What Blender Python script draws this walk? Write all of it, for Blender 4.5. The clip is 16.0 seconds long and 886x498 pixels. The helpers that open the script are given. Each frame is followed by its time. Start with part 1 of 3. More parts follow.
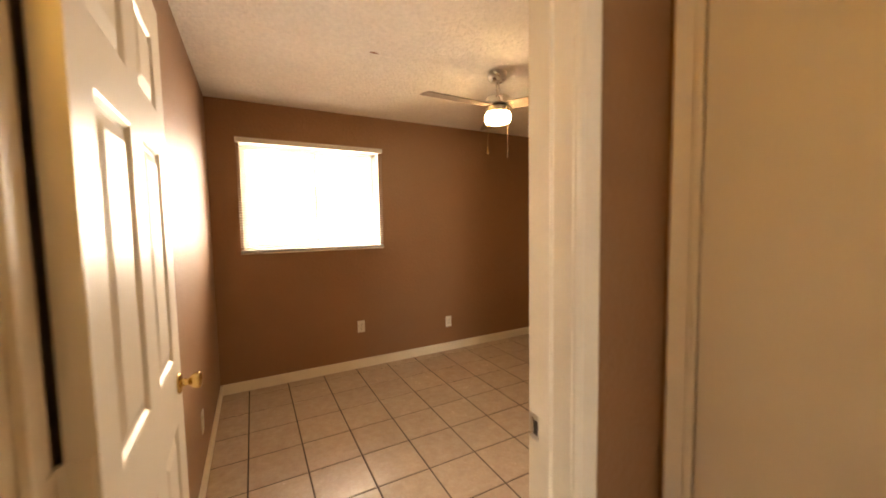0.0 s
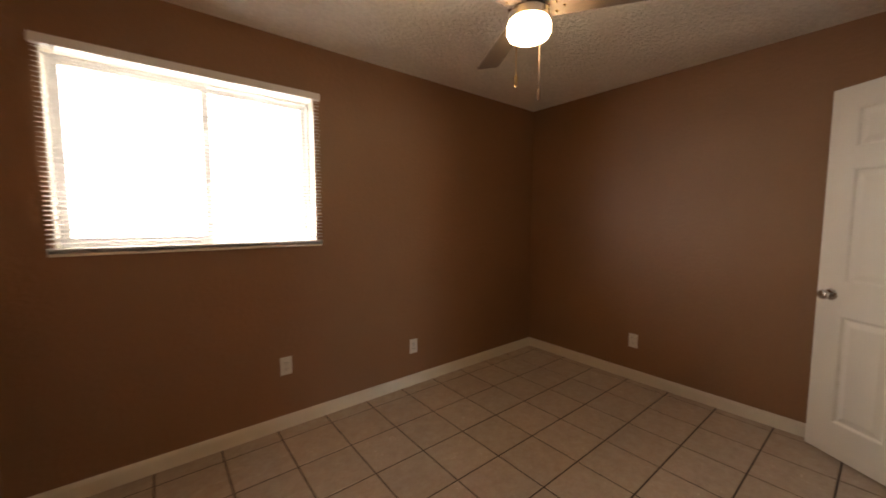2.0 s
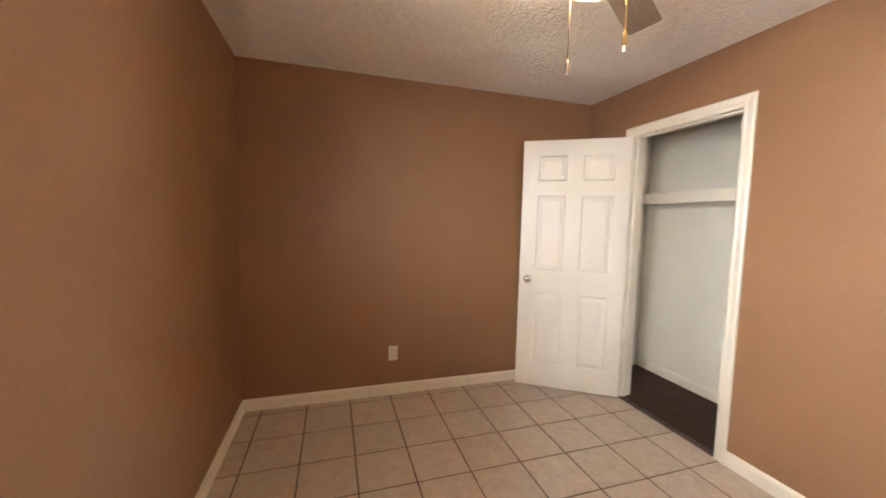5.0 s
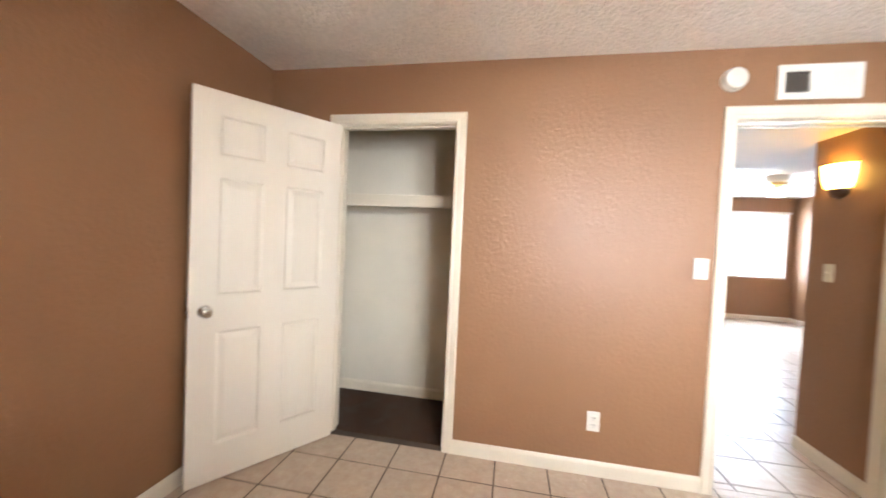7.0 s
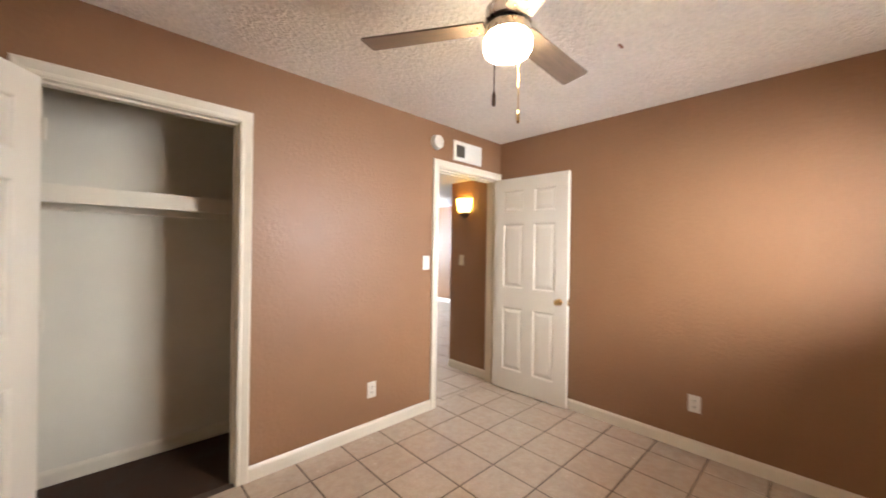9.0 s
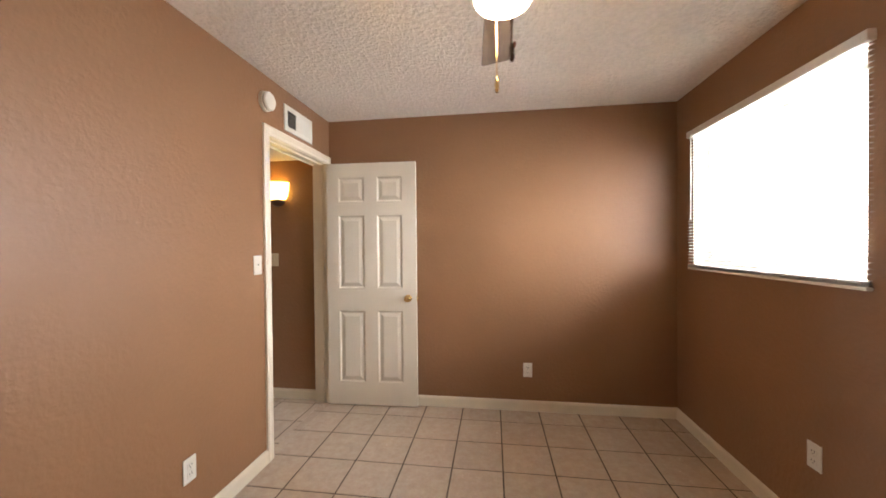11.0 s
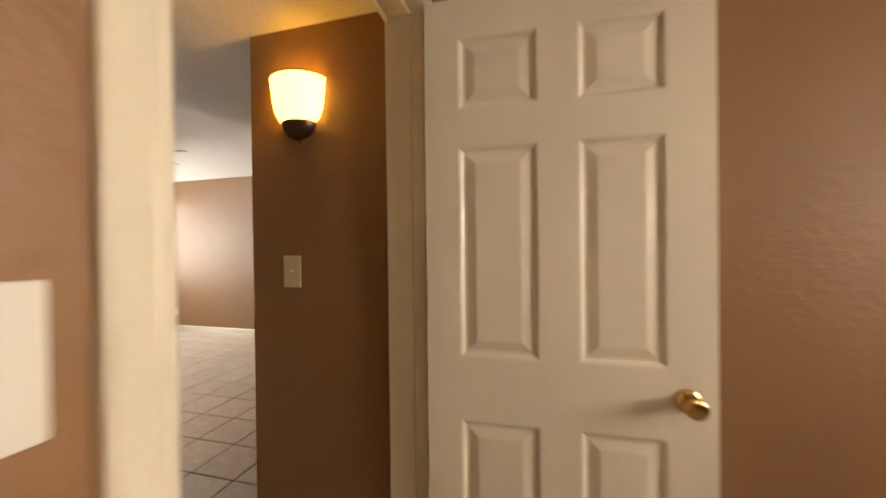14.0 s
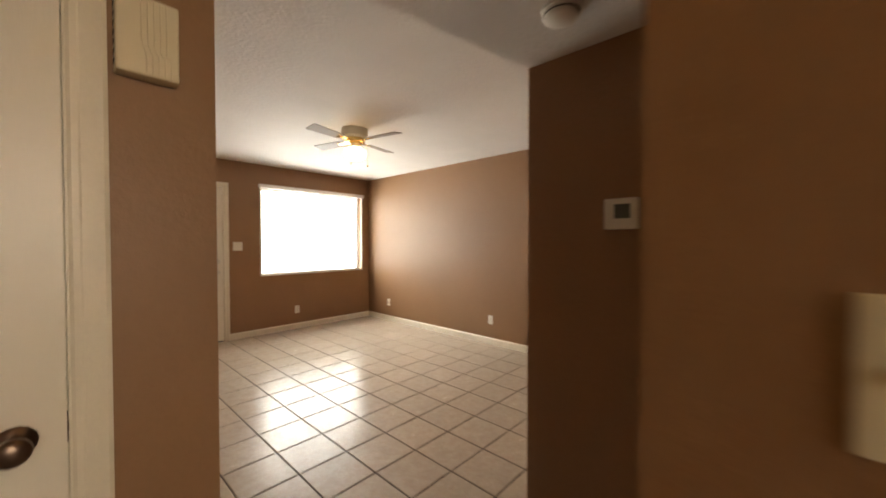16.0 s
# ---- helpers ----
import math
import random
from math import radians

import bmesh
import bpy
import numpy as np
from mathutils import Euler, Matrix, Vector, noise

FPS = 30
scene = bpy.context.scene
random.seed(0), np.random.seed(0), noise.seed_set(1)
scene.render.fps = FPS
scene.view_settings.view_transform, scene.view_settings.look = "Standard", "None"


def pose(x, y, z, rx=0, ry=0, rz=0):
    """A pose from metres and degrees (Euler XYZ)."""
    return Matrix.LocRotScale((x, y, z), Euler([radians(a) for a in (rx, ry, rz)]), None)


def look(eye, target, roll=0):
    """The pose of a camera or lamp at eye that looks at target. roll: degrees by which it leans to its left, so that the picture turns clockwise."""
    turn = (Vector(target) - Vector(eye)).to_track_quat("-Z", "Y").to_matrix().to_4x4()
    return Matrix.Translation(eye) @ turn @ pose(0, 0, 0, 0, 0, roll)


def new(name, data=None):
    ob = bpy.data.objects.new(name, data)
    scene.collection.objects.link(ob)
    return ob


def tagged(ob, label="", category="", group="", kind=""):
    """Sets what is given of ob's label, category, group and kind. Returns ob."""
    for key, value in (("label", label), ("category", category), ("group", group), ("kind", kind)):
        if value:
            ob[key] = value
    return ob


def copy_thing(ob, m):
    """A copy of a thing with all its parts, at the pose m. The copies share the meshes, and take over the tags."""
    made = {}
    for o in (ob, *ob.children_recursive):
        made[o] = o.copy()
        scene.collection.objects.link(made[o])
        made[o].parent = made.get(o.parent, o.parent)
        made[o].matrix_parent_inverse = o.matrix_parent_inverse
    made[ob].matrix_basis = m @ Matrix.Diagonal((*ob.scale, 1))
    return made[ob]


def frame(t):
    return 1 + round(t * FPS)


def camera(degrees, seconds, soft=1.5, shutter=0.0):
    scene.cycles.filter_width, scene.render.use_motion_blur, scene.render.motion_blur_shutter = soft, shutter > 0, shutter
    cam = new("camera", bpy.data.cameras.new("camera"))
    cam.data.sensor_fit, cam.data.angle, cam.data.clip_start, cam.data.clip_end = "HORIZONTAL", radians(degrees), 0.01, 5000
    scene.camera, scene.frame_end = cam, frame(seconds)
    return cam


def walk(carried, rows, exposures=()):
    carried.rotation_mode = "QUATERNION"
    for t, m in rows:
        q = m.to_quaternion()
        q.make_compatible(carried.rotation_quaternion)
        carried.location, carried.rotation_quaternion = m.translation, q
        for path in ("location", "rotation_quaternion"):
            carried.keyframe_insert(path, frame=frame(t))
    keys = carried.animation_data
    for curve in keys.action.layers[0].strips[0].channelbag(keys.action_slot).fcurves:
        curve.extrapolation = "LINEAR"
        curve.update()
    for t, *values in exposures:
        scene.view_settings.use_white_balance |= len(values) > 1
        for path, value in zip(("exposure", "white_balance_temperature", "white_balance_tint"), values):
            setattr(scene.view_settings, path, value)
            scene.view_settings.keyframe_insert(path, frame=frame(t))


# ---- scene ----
cam = camera(102.0, 16.0, soft=1.7, shutter=0.5)
# brightness of the lamps and of the glowing sheets outside the windows
SKY_WATTS, LIV_WATTS = 70.0, 330.0
BOWL_GLOW, SCONCE_GLOW, LIV_GLOW, BACKDROP_GLOW = 34.0, 8.5, 9.0, 2.2
LIV_BLADES = (12.0, 102.0, 192.0, 282.0)

PATH = [
    (0, (0.292, -0.628, 1.386), (1.226, 1.135, 1.251), -1.0),
    (0.5, (0.372, -0.372, 1.385), (1.295, 1.395, 1.225), -0.6),
    (1, (0.43, -0.103, 1.38), (1.378, 1.65, 1.214), -0.9),
    (1.5, (0.493, 0.204, 1.355), (1.502, 1.923, 1.191), -0.1),
    (2, (0.587, 0.446, 1.332), (1.83, 2.004, 1.171), -0.0),
    (2.5, (0.659, 0.699, 1.32), (2.153, 2.018, 1.149), 0.4),
    (3, (0.681, 1.072, 1.318), (2.49, 1.91, 1.161), 1.2),
    (5.5, (1.1, 2.29, 1.393), (2.81, 1.264, 1.239), 2.2),
    (6, (1.38, 2.31, 1.363), (2.711, 0.821, 1.249), 3.2),
    (6.5, (1.69, 2.24, 1.33), (2.602, 0.461, 1.264), 2.7),
    (6.8, (1.893, 2.206, 1.338), (2.456, 0.288, 1.271), 2.7),
    (7, (2.007, 2.198, 1.344), (2.38, 0.234, 1.284), 2.6),
    (7.2, (2.133, 2.205, 1.354), (2.226, 0.208, 1.3), 2.7),
    (7.5, (2.274, 2.195, 1.373), (2.019, 0.212, 1.327), 2.2),
    (8, (2.479, 2.226, 1.36), (1.824, 0.337, 1.343), 1.7),
    (8.5, (2.735, 2.284, 1.354), (1.717, 0.562, 1.347), 1.3),
    (9, (2.928, 2.259, 1.362), (1.552, 0.807, 1.358), 0.9),
    (9.5, (2.994, 2.093, 1.354), (1.341, 0.967, 1.348), 0.5),
    (10, (3.008, 1.895, 1.355), (1.162, 1.127, 1.342), 0.1),
    (12.3, (2.475, 0.806, 1.347), (0.477, 0.737, 1.327), -0.9),
    (12.5, (2.325, 0.738, 1.348), (0.326, 0.675, 1.329), -0.9),
    (13, (1.906, 0.562, 1.325), (-0.086, 0.387, 1.31), -0.9),
    (13.5, (1.498, 0.466, 1.344), (-0.458, 0.053, 1.289), -0.9),
    (14, (1.118, 0.342, 1.317), (-0.814, -0.174, 1.303), -0.7),
    (14.4, (0.874, 0.252, 1.302), (-0.968, -0.527, 1.273), -0.7),
    (14.5, (0.85, 0.215, 1.302), (-0.982, -0.589, 1.272), -0.5),
    (15, (0.614, 0.003, 1.301), (-1.115, -1.002, 1.267), -0.4),
    (15.5, (0.49, -0.262, 1.316), (-1.094, -1.483, 1.28), -0.3),
    (16, (0.385, -0.598, 1.326), (-1.077, -1.962, 1.288), -0.0),
]
EXPOSURES = [(0.0, 1.08, 9100, 15), (0.5, 0.85, 8500, 15), (1.0, 0.75, 8000, 15), (1.5, 0.6, 7700, 14), (2.0, 0.25, 6900, 13), (2.5, 0.05, 6600, 13), (3.2, -0.4, 6600, 13),
             (5.3, 1.85, 5900, 8), (5.7, 2.0, 5900, 8), (6.5, 1.75, 5800, 8), (7.5, 1.55, 5900, 8), (8.0, 1.35, 6000, 9), (9.0, 1.3, 6000, 10), (10.2, 1.45, 6100, 10),
             (12.3, -0.1, 6800, 11), (13.0, -0.1, 7700, 12), (13.5, 0.1, 8100, 13), (14.0, 0.35, 8300, 13), (14.5, 0.6, 8300, 12), (15.2, 0.4, 8300, 12), (15.7, 0.2, 8600, 12), (16.0, 0.15, 8700, 12)]
walk(cam, [(t, look(eye, target, roll)) for t, eye, target, roll in PATH], EXPOSURES)

# ---- world, daylight and lamps ----
world = bpy.data.worlds.new("world")
scene.world = world
world.use_nodes = True
wn = world.node_tree.nodes
sky = wn.new("ShaderNodeTexSky")
sky.sky_type, sky.sun_disc = "NISHITA", False
sky.sun_elevation, sky.sun_rotation = radians(63), radians(94)
wn["Background"].inputs["Strength"].default_value = 0.12
world.node_tree.links.new(sky.outputs["Color"], wn["Background"].inputs["Color"])

sun = new("sun", bpy.data.lights.new("sun", "SUN"))
sun.data.energy, sun.data.angle, sun.data.color = 3.0, radians(0.5), (1.0, 0.95, 0.88)
sun.matrix_world = look((8, -0.6, 16), (0, 0, 0))


def window_light(name, eye, target, width, height, watts, colour):
    lamp = new(name, bpy.data.lights.new(name, "AREA"))
    lamp.data.shape, lamp.data.size, lamp.data.size_y = "RECTANGLE", width, height
    lamp.data.energy, lamp.data.color = watts, colour
    lamp.matrix_world = look(eye, target)
    return lamp


# the room: west wall x = 0, south wall y = 0, floor z = 0
EAST, NORTH, TOP = 3.645, 2.802, 2.428
HALL_TOP, HALL_EAST, HALL_SOUTH = 2.110, 1.165, -1.655
LIV_WEST, LIV_SOUTH, NOOK_WEST = -3.43, -5.99, -1.076
LIV_NORTH, CORNER, HALL_END = -1.430, 0.106, -0.694     # living room's north wall, corner by the chime, end of the sconce wall
WIN = (0.224, 1.408, 1.196, 2.094)
BLIND_X0, BLIND_X1, BLIND_Z0, BLIND_Z1 = 0.198, 1.441, 1.164, 2.130
LWIN = (-3.265, -1.595, 0.850, 2.105)
window_light("bedroom_window_light", ((WIN[0] + WIN[1]) / 2, NORTH + 0.21, 1.60),
             ((WIN[0] + WIN[1]) / 2, 0.3, 2.30), 1.4, 1.1, SKY_WATTS, (1.0, 0.97, 0.93))
window_light("living_window_light", ((LWIN[0] + LWIN[1]) / 2, LIV_SOUTH - 0.50, (LWIN[2] + LWIN[3]) / 2),
             ((LWIN[0] + LWIN[1]) / 2, 0, (LWIN[2] + LWIN[3]) / 2), 3.0, 2.4, LIV_WATTS, (0.74, 0.87, 1.0))


# ---- materials ----
def material(name, colour, rough=0.5, metal=0.0, var=0.0, var_scale=3.0, grain=0.0, grain_scale=120.0,
             bump=0.0, bump_scale=200.0, bump_dist=0.002, random_tint=0.0, emit=0.0, emit_colour=None, coat=0.0, stretch=(1, 1, 1), tint=None):
    m = bpy.data.materials.new(name)
    m.use_nodes = True
    nt = m.node_tree
    b = nt.nodes["Principled BSDF"]
    b.inputs["Base Color"].default_value = (*colour, 1)
    b.inputs["Roughness"].default_value = rough
    b.inputs["Metallic"].default_value = metal
    b.inputs["Coat Weight"].default_value = coat
    if emit:
        b.inputs["Emission Color"].default_value = (*(emit_colour or colour), 1)
        b.inputs["Emission Strength"].default_value = emit
    co = nt.nodes.new("ShaderNodeTexCoord")
    mp = nt.nodes.new("ShaderNodeMapping")
    mp.inputs["Scale"].default_value = stretch
    nt.links.new(co.outputs["Object"], mp.inputs["Vector"])
    where = mp.outputs["Vector"]
    if random_tint:
        info = nt.nodes.new("ShaderNodeObjectInfo")
        shift = nt.nodes.new("ShaderNodeVectorMath")
        shift.operation = "MULTIPLY_ADD"
        shift.inputs[1].default_value = (9.0, 7.0, 5.0)
        nt.links.new(info.outputs["Random"], shift.inputs[0])
        nt.links.new(where, shift.inputs[2])
        where = shift.outputs["Vector"]
    value = None

    def mul(a, sock_b):
        n = nt.nodes.new("ShaderNodeMath")
        n.operation = "MULTIPLY"
        nt.links.new(sock_b, n.inputs[1])
        if a is None:
            n.inputs[0].default_value = 1.0
        else:
            nt.links.new(a, n.inputs[0])
        return n.outputs[0]

    def ranged(sock, lo, hi, amount):
        r = nt.nodes.new("ShaderNodeMapRange")
        r.inputs[1].default_value, r.inputs[2].default_value = lo, hi
        r.inputs[3].default_value, r.inputs[4].default_value = 1 - amount, 1 + amount
        nt.links.new(sock, r.inputs[0])
        return r.outputs[0]

    def noise_tex(scale, detail=4, roughness=0.6):
        n = nt.nodes.new("ShaderNodeTexNoise")
        n.inputs["Scale"].default_value, n.inputs["Detail"].default_value, n.inputs["Roughness"].default_value = scale, detail, roughness
        nt.links.new(where, n.inputs["Vector"])
        return n.outputs["Fac"]

    if var:
        value = mul(value, ranged(noise_tex(var_scale), 0.3, 0.7, var))
    if grain:
        value = mul(value, ranged(noise_tex(grain_scale, 3), 0.3, 0.7, grain))
    if random_tint:
        value = mul(value, ranged(info.outputs["Random"], 0, 1, random_tint))
    if value is not None:
        hue = nt.nodes.new("ShaderNodeMix")
        hue.data_type = "RGBA"
        hue.inputs["A"].default_value = (*colour, 1)
        hue.inputs["B"].default_value = (*(tint or colour), 1)
        if tint:
            nt.links.new(ranged(noise_tex(var_scale * 1.7), 0.35, 0.65, 0.5), hue.inputs["Factor"])
            half = nt.nodes.new("ShaderNodeMath")
            half.operation = "SUBTRACT"
            half.inputs[1].default_value = 0.5
            nt.links.new(hue.inputs["Factor"].links[0].from_socket, half.inputs[0])
            nt.links.new(half.outputs[0], hue.inputs["Factor"])
        hsv = nt.nodes.new("ShaderNodeHueSaturation")
        nt.links.new(hue.outputs["Result"], hsv.inputs["Color"])
        nt.links.new(value, hsv.inputs["Value"])
        nt.links.new(hsv.outputs["Color"], b.inputs["Base Color"])
        rr = nt.nodes.new("ShaderNodeMath")
        rr.operation, rr.use_clamp = "MULTIPLY", True
        rr.inputs[1].default_value = rough
        nt.links.new(value, rr.inputs[0])
        nt.links.new(rr.outputs[0], b.inputs["Roughness"])
    if bump:
        bp = nt.nodes.new("ShaderNodeBump")
        bp.inputs["Strength"].default_value, bp.inputs["Distance"].default_value = bump, bump_dist
        nt.links.new(noise_tex(bump_scale, 3, 0.55), bp.inputs["Height"])
        nt.links.new(bp.outputs["Normal"], b.inputs["Normal"])
    return m


PAINT = material("tan_wall_paint", (0.272, 0.141, 0.069), 0.48, var=0.05, var_scale=1.5, grain=0.02, grain_scale=60, bump=0.4, bump_scale=42, bump_dist=0.007)
CEIL = material("textured_white_ceiling", (0.880, 0.838, 0.785), 0.85, var=0.04, var_scale=2, bump=1.0, bump_scale=48, bump_dist=0.016, grain=0.07, grain_scale=48)
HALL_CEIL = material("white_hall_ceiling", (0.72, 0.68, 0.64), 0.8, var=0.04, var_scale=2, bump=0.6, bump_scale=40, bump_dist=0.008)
CLOSET_PAINT = material("off_white_closet_paint", (0.72, 0.665, 0.56), 0.6, var=0.05, var_scale=2, bump=0.3, bump_scale=70, bump_dist=0.003)
TRIM = material("cream_trim_paint", (0.74, 0.67, 0.55), 0.35, var=0.04, var_scale=6, grain=0.02, bump=0.12, bump_scale=120)
DOOR = material("white_door_paint", (0.75, 0.69, 0.59), 0.36, var=0.03, var_scale=4, bump=0.25, bump_scale=160, bump_dist=0.0015, stretch=(1, 1, 0.15))
TILE = material("beige_ceramic_tile", (0.53, 0.437, 0.352), 0.25, var=0.05, var_scale=13, grain=0.05, grain_scale=55, random_tint=0.035, bump=0.05, bump_scale=14, tint=(0.49, 0.385, 0.300))
GROUT = material("brown_grout", (0.075, 0.052, 0.040), 0.9, var=0.35, var_scale=2.2, grain=0.2, grain_scale=150, bump=0.4)
CARPET = material("dark_brown_carpet", (0.062, 0.030, 0.016), 0.95, var=0.3, var_scale=5, grain=0.3, grain_scale=220, bump=1.0, bump_scale=320, bump_dist=0.01)
PLASTIC = material("white_plastic", (0.74, 0.71, 0.65), 0.35, var=0.02)
IVORY = material("ivory_plastic", (0.66, 0.58, 0.42), 0.38, var=0.03)
SLOT = material("dark_slot", (0.03, 0.028, 0.025), 0.7, var=0.1)
BRASS = material("polished_brass", (0.78, 0.56, 0.25), 0.18, 1.0, var=0.06, var_scale=20)
NICKEL = material("satin_nickel", (0.62, 0.58, 0.53), 0.28, 1.0, var=0.05, var_scale=30)
CHROME = material("polished_chrome", (0.72, 0.70, 0.67), 0.1, 1.0, var=0.04, var_scale=30)
BRONZE = material("antique_bronze", (0.16, 0.11, 0.085), 0.34, 1.0, var=0.15, var_scale=25)
BLADE = material("weathered_wood_blade", (0.22, 0.165, 0.13), 0.5, var=0.25, var_scale=9, grain=0.15, grain_scale=70, stretch=(0.12, 1, 1), bump=0.1)
WHITE_METAL = material("white_enamel", (0.78, 0.75, 0.68), 0.3, var=0.02)
BLIND = material("white_vinyl_slat", (0.80, 0.77, 0.73), 0.42, var=0.03, var_scale=3)
ALUMINIUM = material("white_aluminium_frame", (0.80, 0.79, 0.77), 0.4, var=0.04)
BOWL = material("lit_opal_glass", (0.95, 0.92, 0.86), 0.25, emit=BOWL_GLOW, emit_colour=(1.0, 0.76, 0.44))
SCONCE_GLASS = material("lit_amber_glass", (0.95, 0.80, 0.5), 0.3, emit=SCONCE_GLOW, emit_colour=(1.0, 0.57, 0.09))
LIV_BOWL = material("lit_white_glass", (0.95, 0.9, 0.8), 0.3, emit=LIV_GLOW, emit_colour=(1.0, 0.80, 0.55))
SCREEN = material("grey_display", (0.10, 0.105, 0.09), 0.25, var=0.05)
RUBBER = material("black_rubber", (0.02, 0.02, 0.02), 0.7, var=0.1)
GLASS = bpy.data.materials.new("window_glass")
GLASS.use_nodes = True
gb = GLASS.node_tree.nodes["Principled BSDF"]
gb.inputs["Transmission Weight"].default_value, gb.inputs["Roughness"].default_value, gb.inputs["IOR"].default_value = 1.0, 0.02, 1.45
# self-lit white for the sheets that stand in for bright outdoors
GLOW = bpy.data.materials.new("glowing_backdrop")
GLOW.use_nodes = True
glow_b = GLOW.node_tree.nodes["Principled BSDF"]
glow_b.inputs["Base Color"].default_value = (0.9, 0.9, 0.9, 1)
glow_b.inputs["Emission Color"].default_value = (0.95, 0.98, 1.0, 1)
glow_b.inputs["Emission Strength"].default_value = BACKDROP_GLOW
GROUND = material("pale_concrete_ground", (0.42, 0.38, 0.33), 0.9, var=0.15, var_scale=0.3, bump=0.3, bump_scale=30)


# ---- mesh helpers ----
def part(name, bm, mat, parent=None, label="", at=None, smooth=False):
    me = bpy.data.meshes.new(name)
    bmesh.ops.recalc_face_normals(bm, faces=bm.faces)
    bm.to_mesh(me)
    bm.free()
    me.materials.append(mat)
    if smooth:
        me.polygons.foreach_set("use_smooth", [True] * len(me.polygons))
        me.set_sharp_from_angle(angle=radians(40))
    ob = new(name, me)
    if parent is not None:
        ob.parent = parent
    if at is not None:
        ob.matrix_basis = at
    if label:
        tagged(ob, label)
    return ob


def add_box(bm, x0, x1, y0, y1, z0, z1, bevel=0.0):
    vs = [bm.verts.new(p) for p in ((x0, y0, z0), (x1, y0, z0), (x1, y1, z0), (x0, y1, z0), (x0, y0, z1), (x1, y0, z1), (x1, y1, z1), (x0, y1, z1))]
    fs = [bm.faces.new([vs[i] for i in q]) for q in ((0, 3, 2, 1), (4, 5, 6, 7), (0, 1, 5, 4), (1, 2, 6, 5), (2, 3, 7, 6), (3, 0, 4, 7))]
    if bevel:
        es = list({e for f in fs for e in f.edges})
        bmesh.ops.bevel(bm, geom=es, offset=bevel, segments=2, affect="EDGES", profile=0.5)
    return bm


def box(*a, bevel=0.0):
    return add_box(bmesh.new(), *a, bevel=bevel)


def boxes(rows, bevel=0.0):
    bm = bmesh.new()
    for r in rows:
        add_box(bm, *r, bevel=bevel)
    return bm


def lathe(profile, steps=32, m=Matrix(), arc=360.0):
    """A turned shape round z from (radius, height) pairs."""
    bm = bmesh.new()
    whole = arc >= 359.9
    rings = []
    for r, h in profile:
        n = steps if whole else steps + 1
        rings.append([bm.verts.new(m @ Vector((r * math.cos(radians(arc) * i / steps), r * math.sin(radians(arc) * i / steps), h))) for i in range(n)])
    for a, b in zip(rings, rings[1:]):
        n = steps
        for i in range(n):
            j = (i + 1) % len(a)
            bm.faces.new((a[i], a[j], b[j], b[i]))
    bmesh.ops.remove_doubles(bm, verts=bm.verts, dist=1e-5)
    for ring in (0, -1):
        if profile[ring][0] > 1e-4 and whole:
            edges = [e for e in bm.edges if e.is_boundary and abs(sum((m.inverted() @ v.co).z for v in e.verts) / 2 - profile[ring][1]) < 1e-5]
            if edges:
                bmesh.ops.holes_fill(bm, edges=edges)
    return bm


def tube(points, radius, sides=8):
    bm = bmesh.new()
    rings = []
    pts = [Vector(p) for p in points]
    for i, p in enumerate(pts):
        d = (pts[min(i + 1, len(pts) - 1)] - pts[max(i - 1, 0)]).normalized()
        side = d.orthogonal().normalized()
        up = d.cross(side)
        rings.append([bm.verts.new(p + radius * (math.cos(2 * math.pi * k / sides) * side + math.sin(2 * math.pi * k / sides) * up)) for k in range(sides)])
    for a, b in zip(rings, rings[1:]):
        for k in range(sides):
            bm.faces.new((a[k], a[(k + 1) % sides], b[(k + 1) % sides], b[k]))
    bm.faces.new(rings[0][::-1])
    bm.faces.new(rings[-1])
    return bm


def sweep(path, profile, closed=False):
    """Sweeps (across, out) profile points along 3D frames of (origin, across axis, out axis)."""
    bm = bmesh.new()
    rings = [[bm.verts.new(Vector(o) + Vector(a) * u + Vector(n) * w) for u, w in profile] for o, a, n in path]
    for a, b in zip(rings, rings[1:]):
        for i in range(len(profile)):
            j = (i + 1) % len(profile)
            bm.faces.new((a[i], a[j], b[j], b[i]))
    bm.faces.new(rings[0])
    bm.faces.new(rings[-1])
    return bm


def thing(name, label, category, group="", at=None):
    ob = new(name)
    ob.empty_display_size = 0.1
    tagged(ob, label, category, group)
    if at is not None:
        ob.matrix_basis = at
    return ob


def setting(name, bm, mat, label, category):
    return tagged(part(name, bm, mat), label, category, kind="structure")


# ---- walls, ceilings ----
ENTRY = (0.050, 0.850, 2.052)     # clear opening of the room's door
CLOSET = (2.376, 3.144, 2.052)
CLOSET_BACK, CLOSET_WEST = -0.70, 1.95
H = TOP + 0.1
setting("wall_north", boxes([(-0.12, WIN[0], NORTH, NORTH + 0.16, 0, H), (WIN[1], EAST + 0.12, NORTH, NORTH + 0.16, 0, H),
                             (WIN[0], WIN[1], NORTH, NORTH + 0.16, 0, WIN[2]), (WIN[0], WIN[1], NORTH, NORTH + 0.16, WIN[3], H)]),
        PAINT, "tan painted bedroom wall with a window opening", "wall")
LIN = 0.004
setting("window_reveal", boxes([(WIN[0], WIN[0] + LIN, NORTH + 0.002, NORTH + 0.16, WIN[2], WIN[3]), (WIN[1] - LIN, WIN[1], NORTH + 0.002, NORTH + 0.16, WIN[2], WIN[3]),
                                (WIN[0] + LIN, WIN[1] - LIN, NORTH + 0.002, NORTH + 0.16, WIN[2], WIN[2] + LIN), (WIN[0] + LIN, WIN[1] - LIN, NORTH + 0.002, NORTH + 0.16, WIN[3] - LIN, WIN[3])]),
        TRIM, "cream painted window reveal", "window reveal")
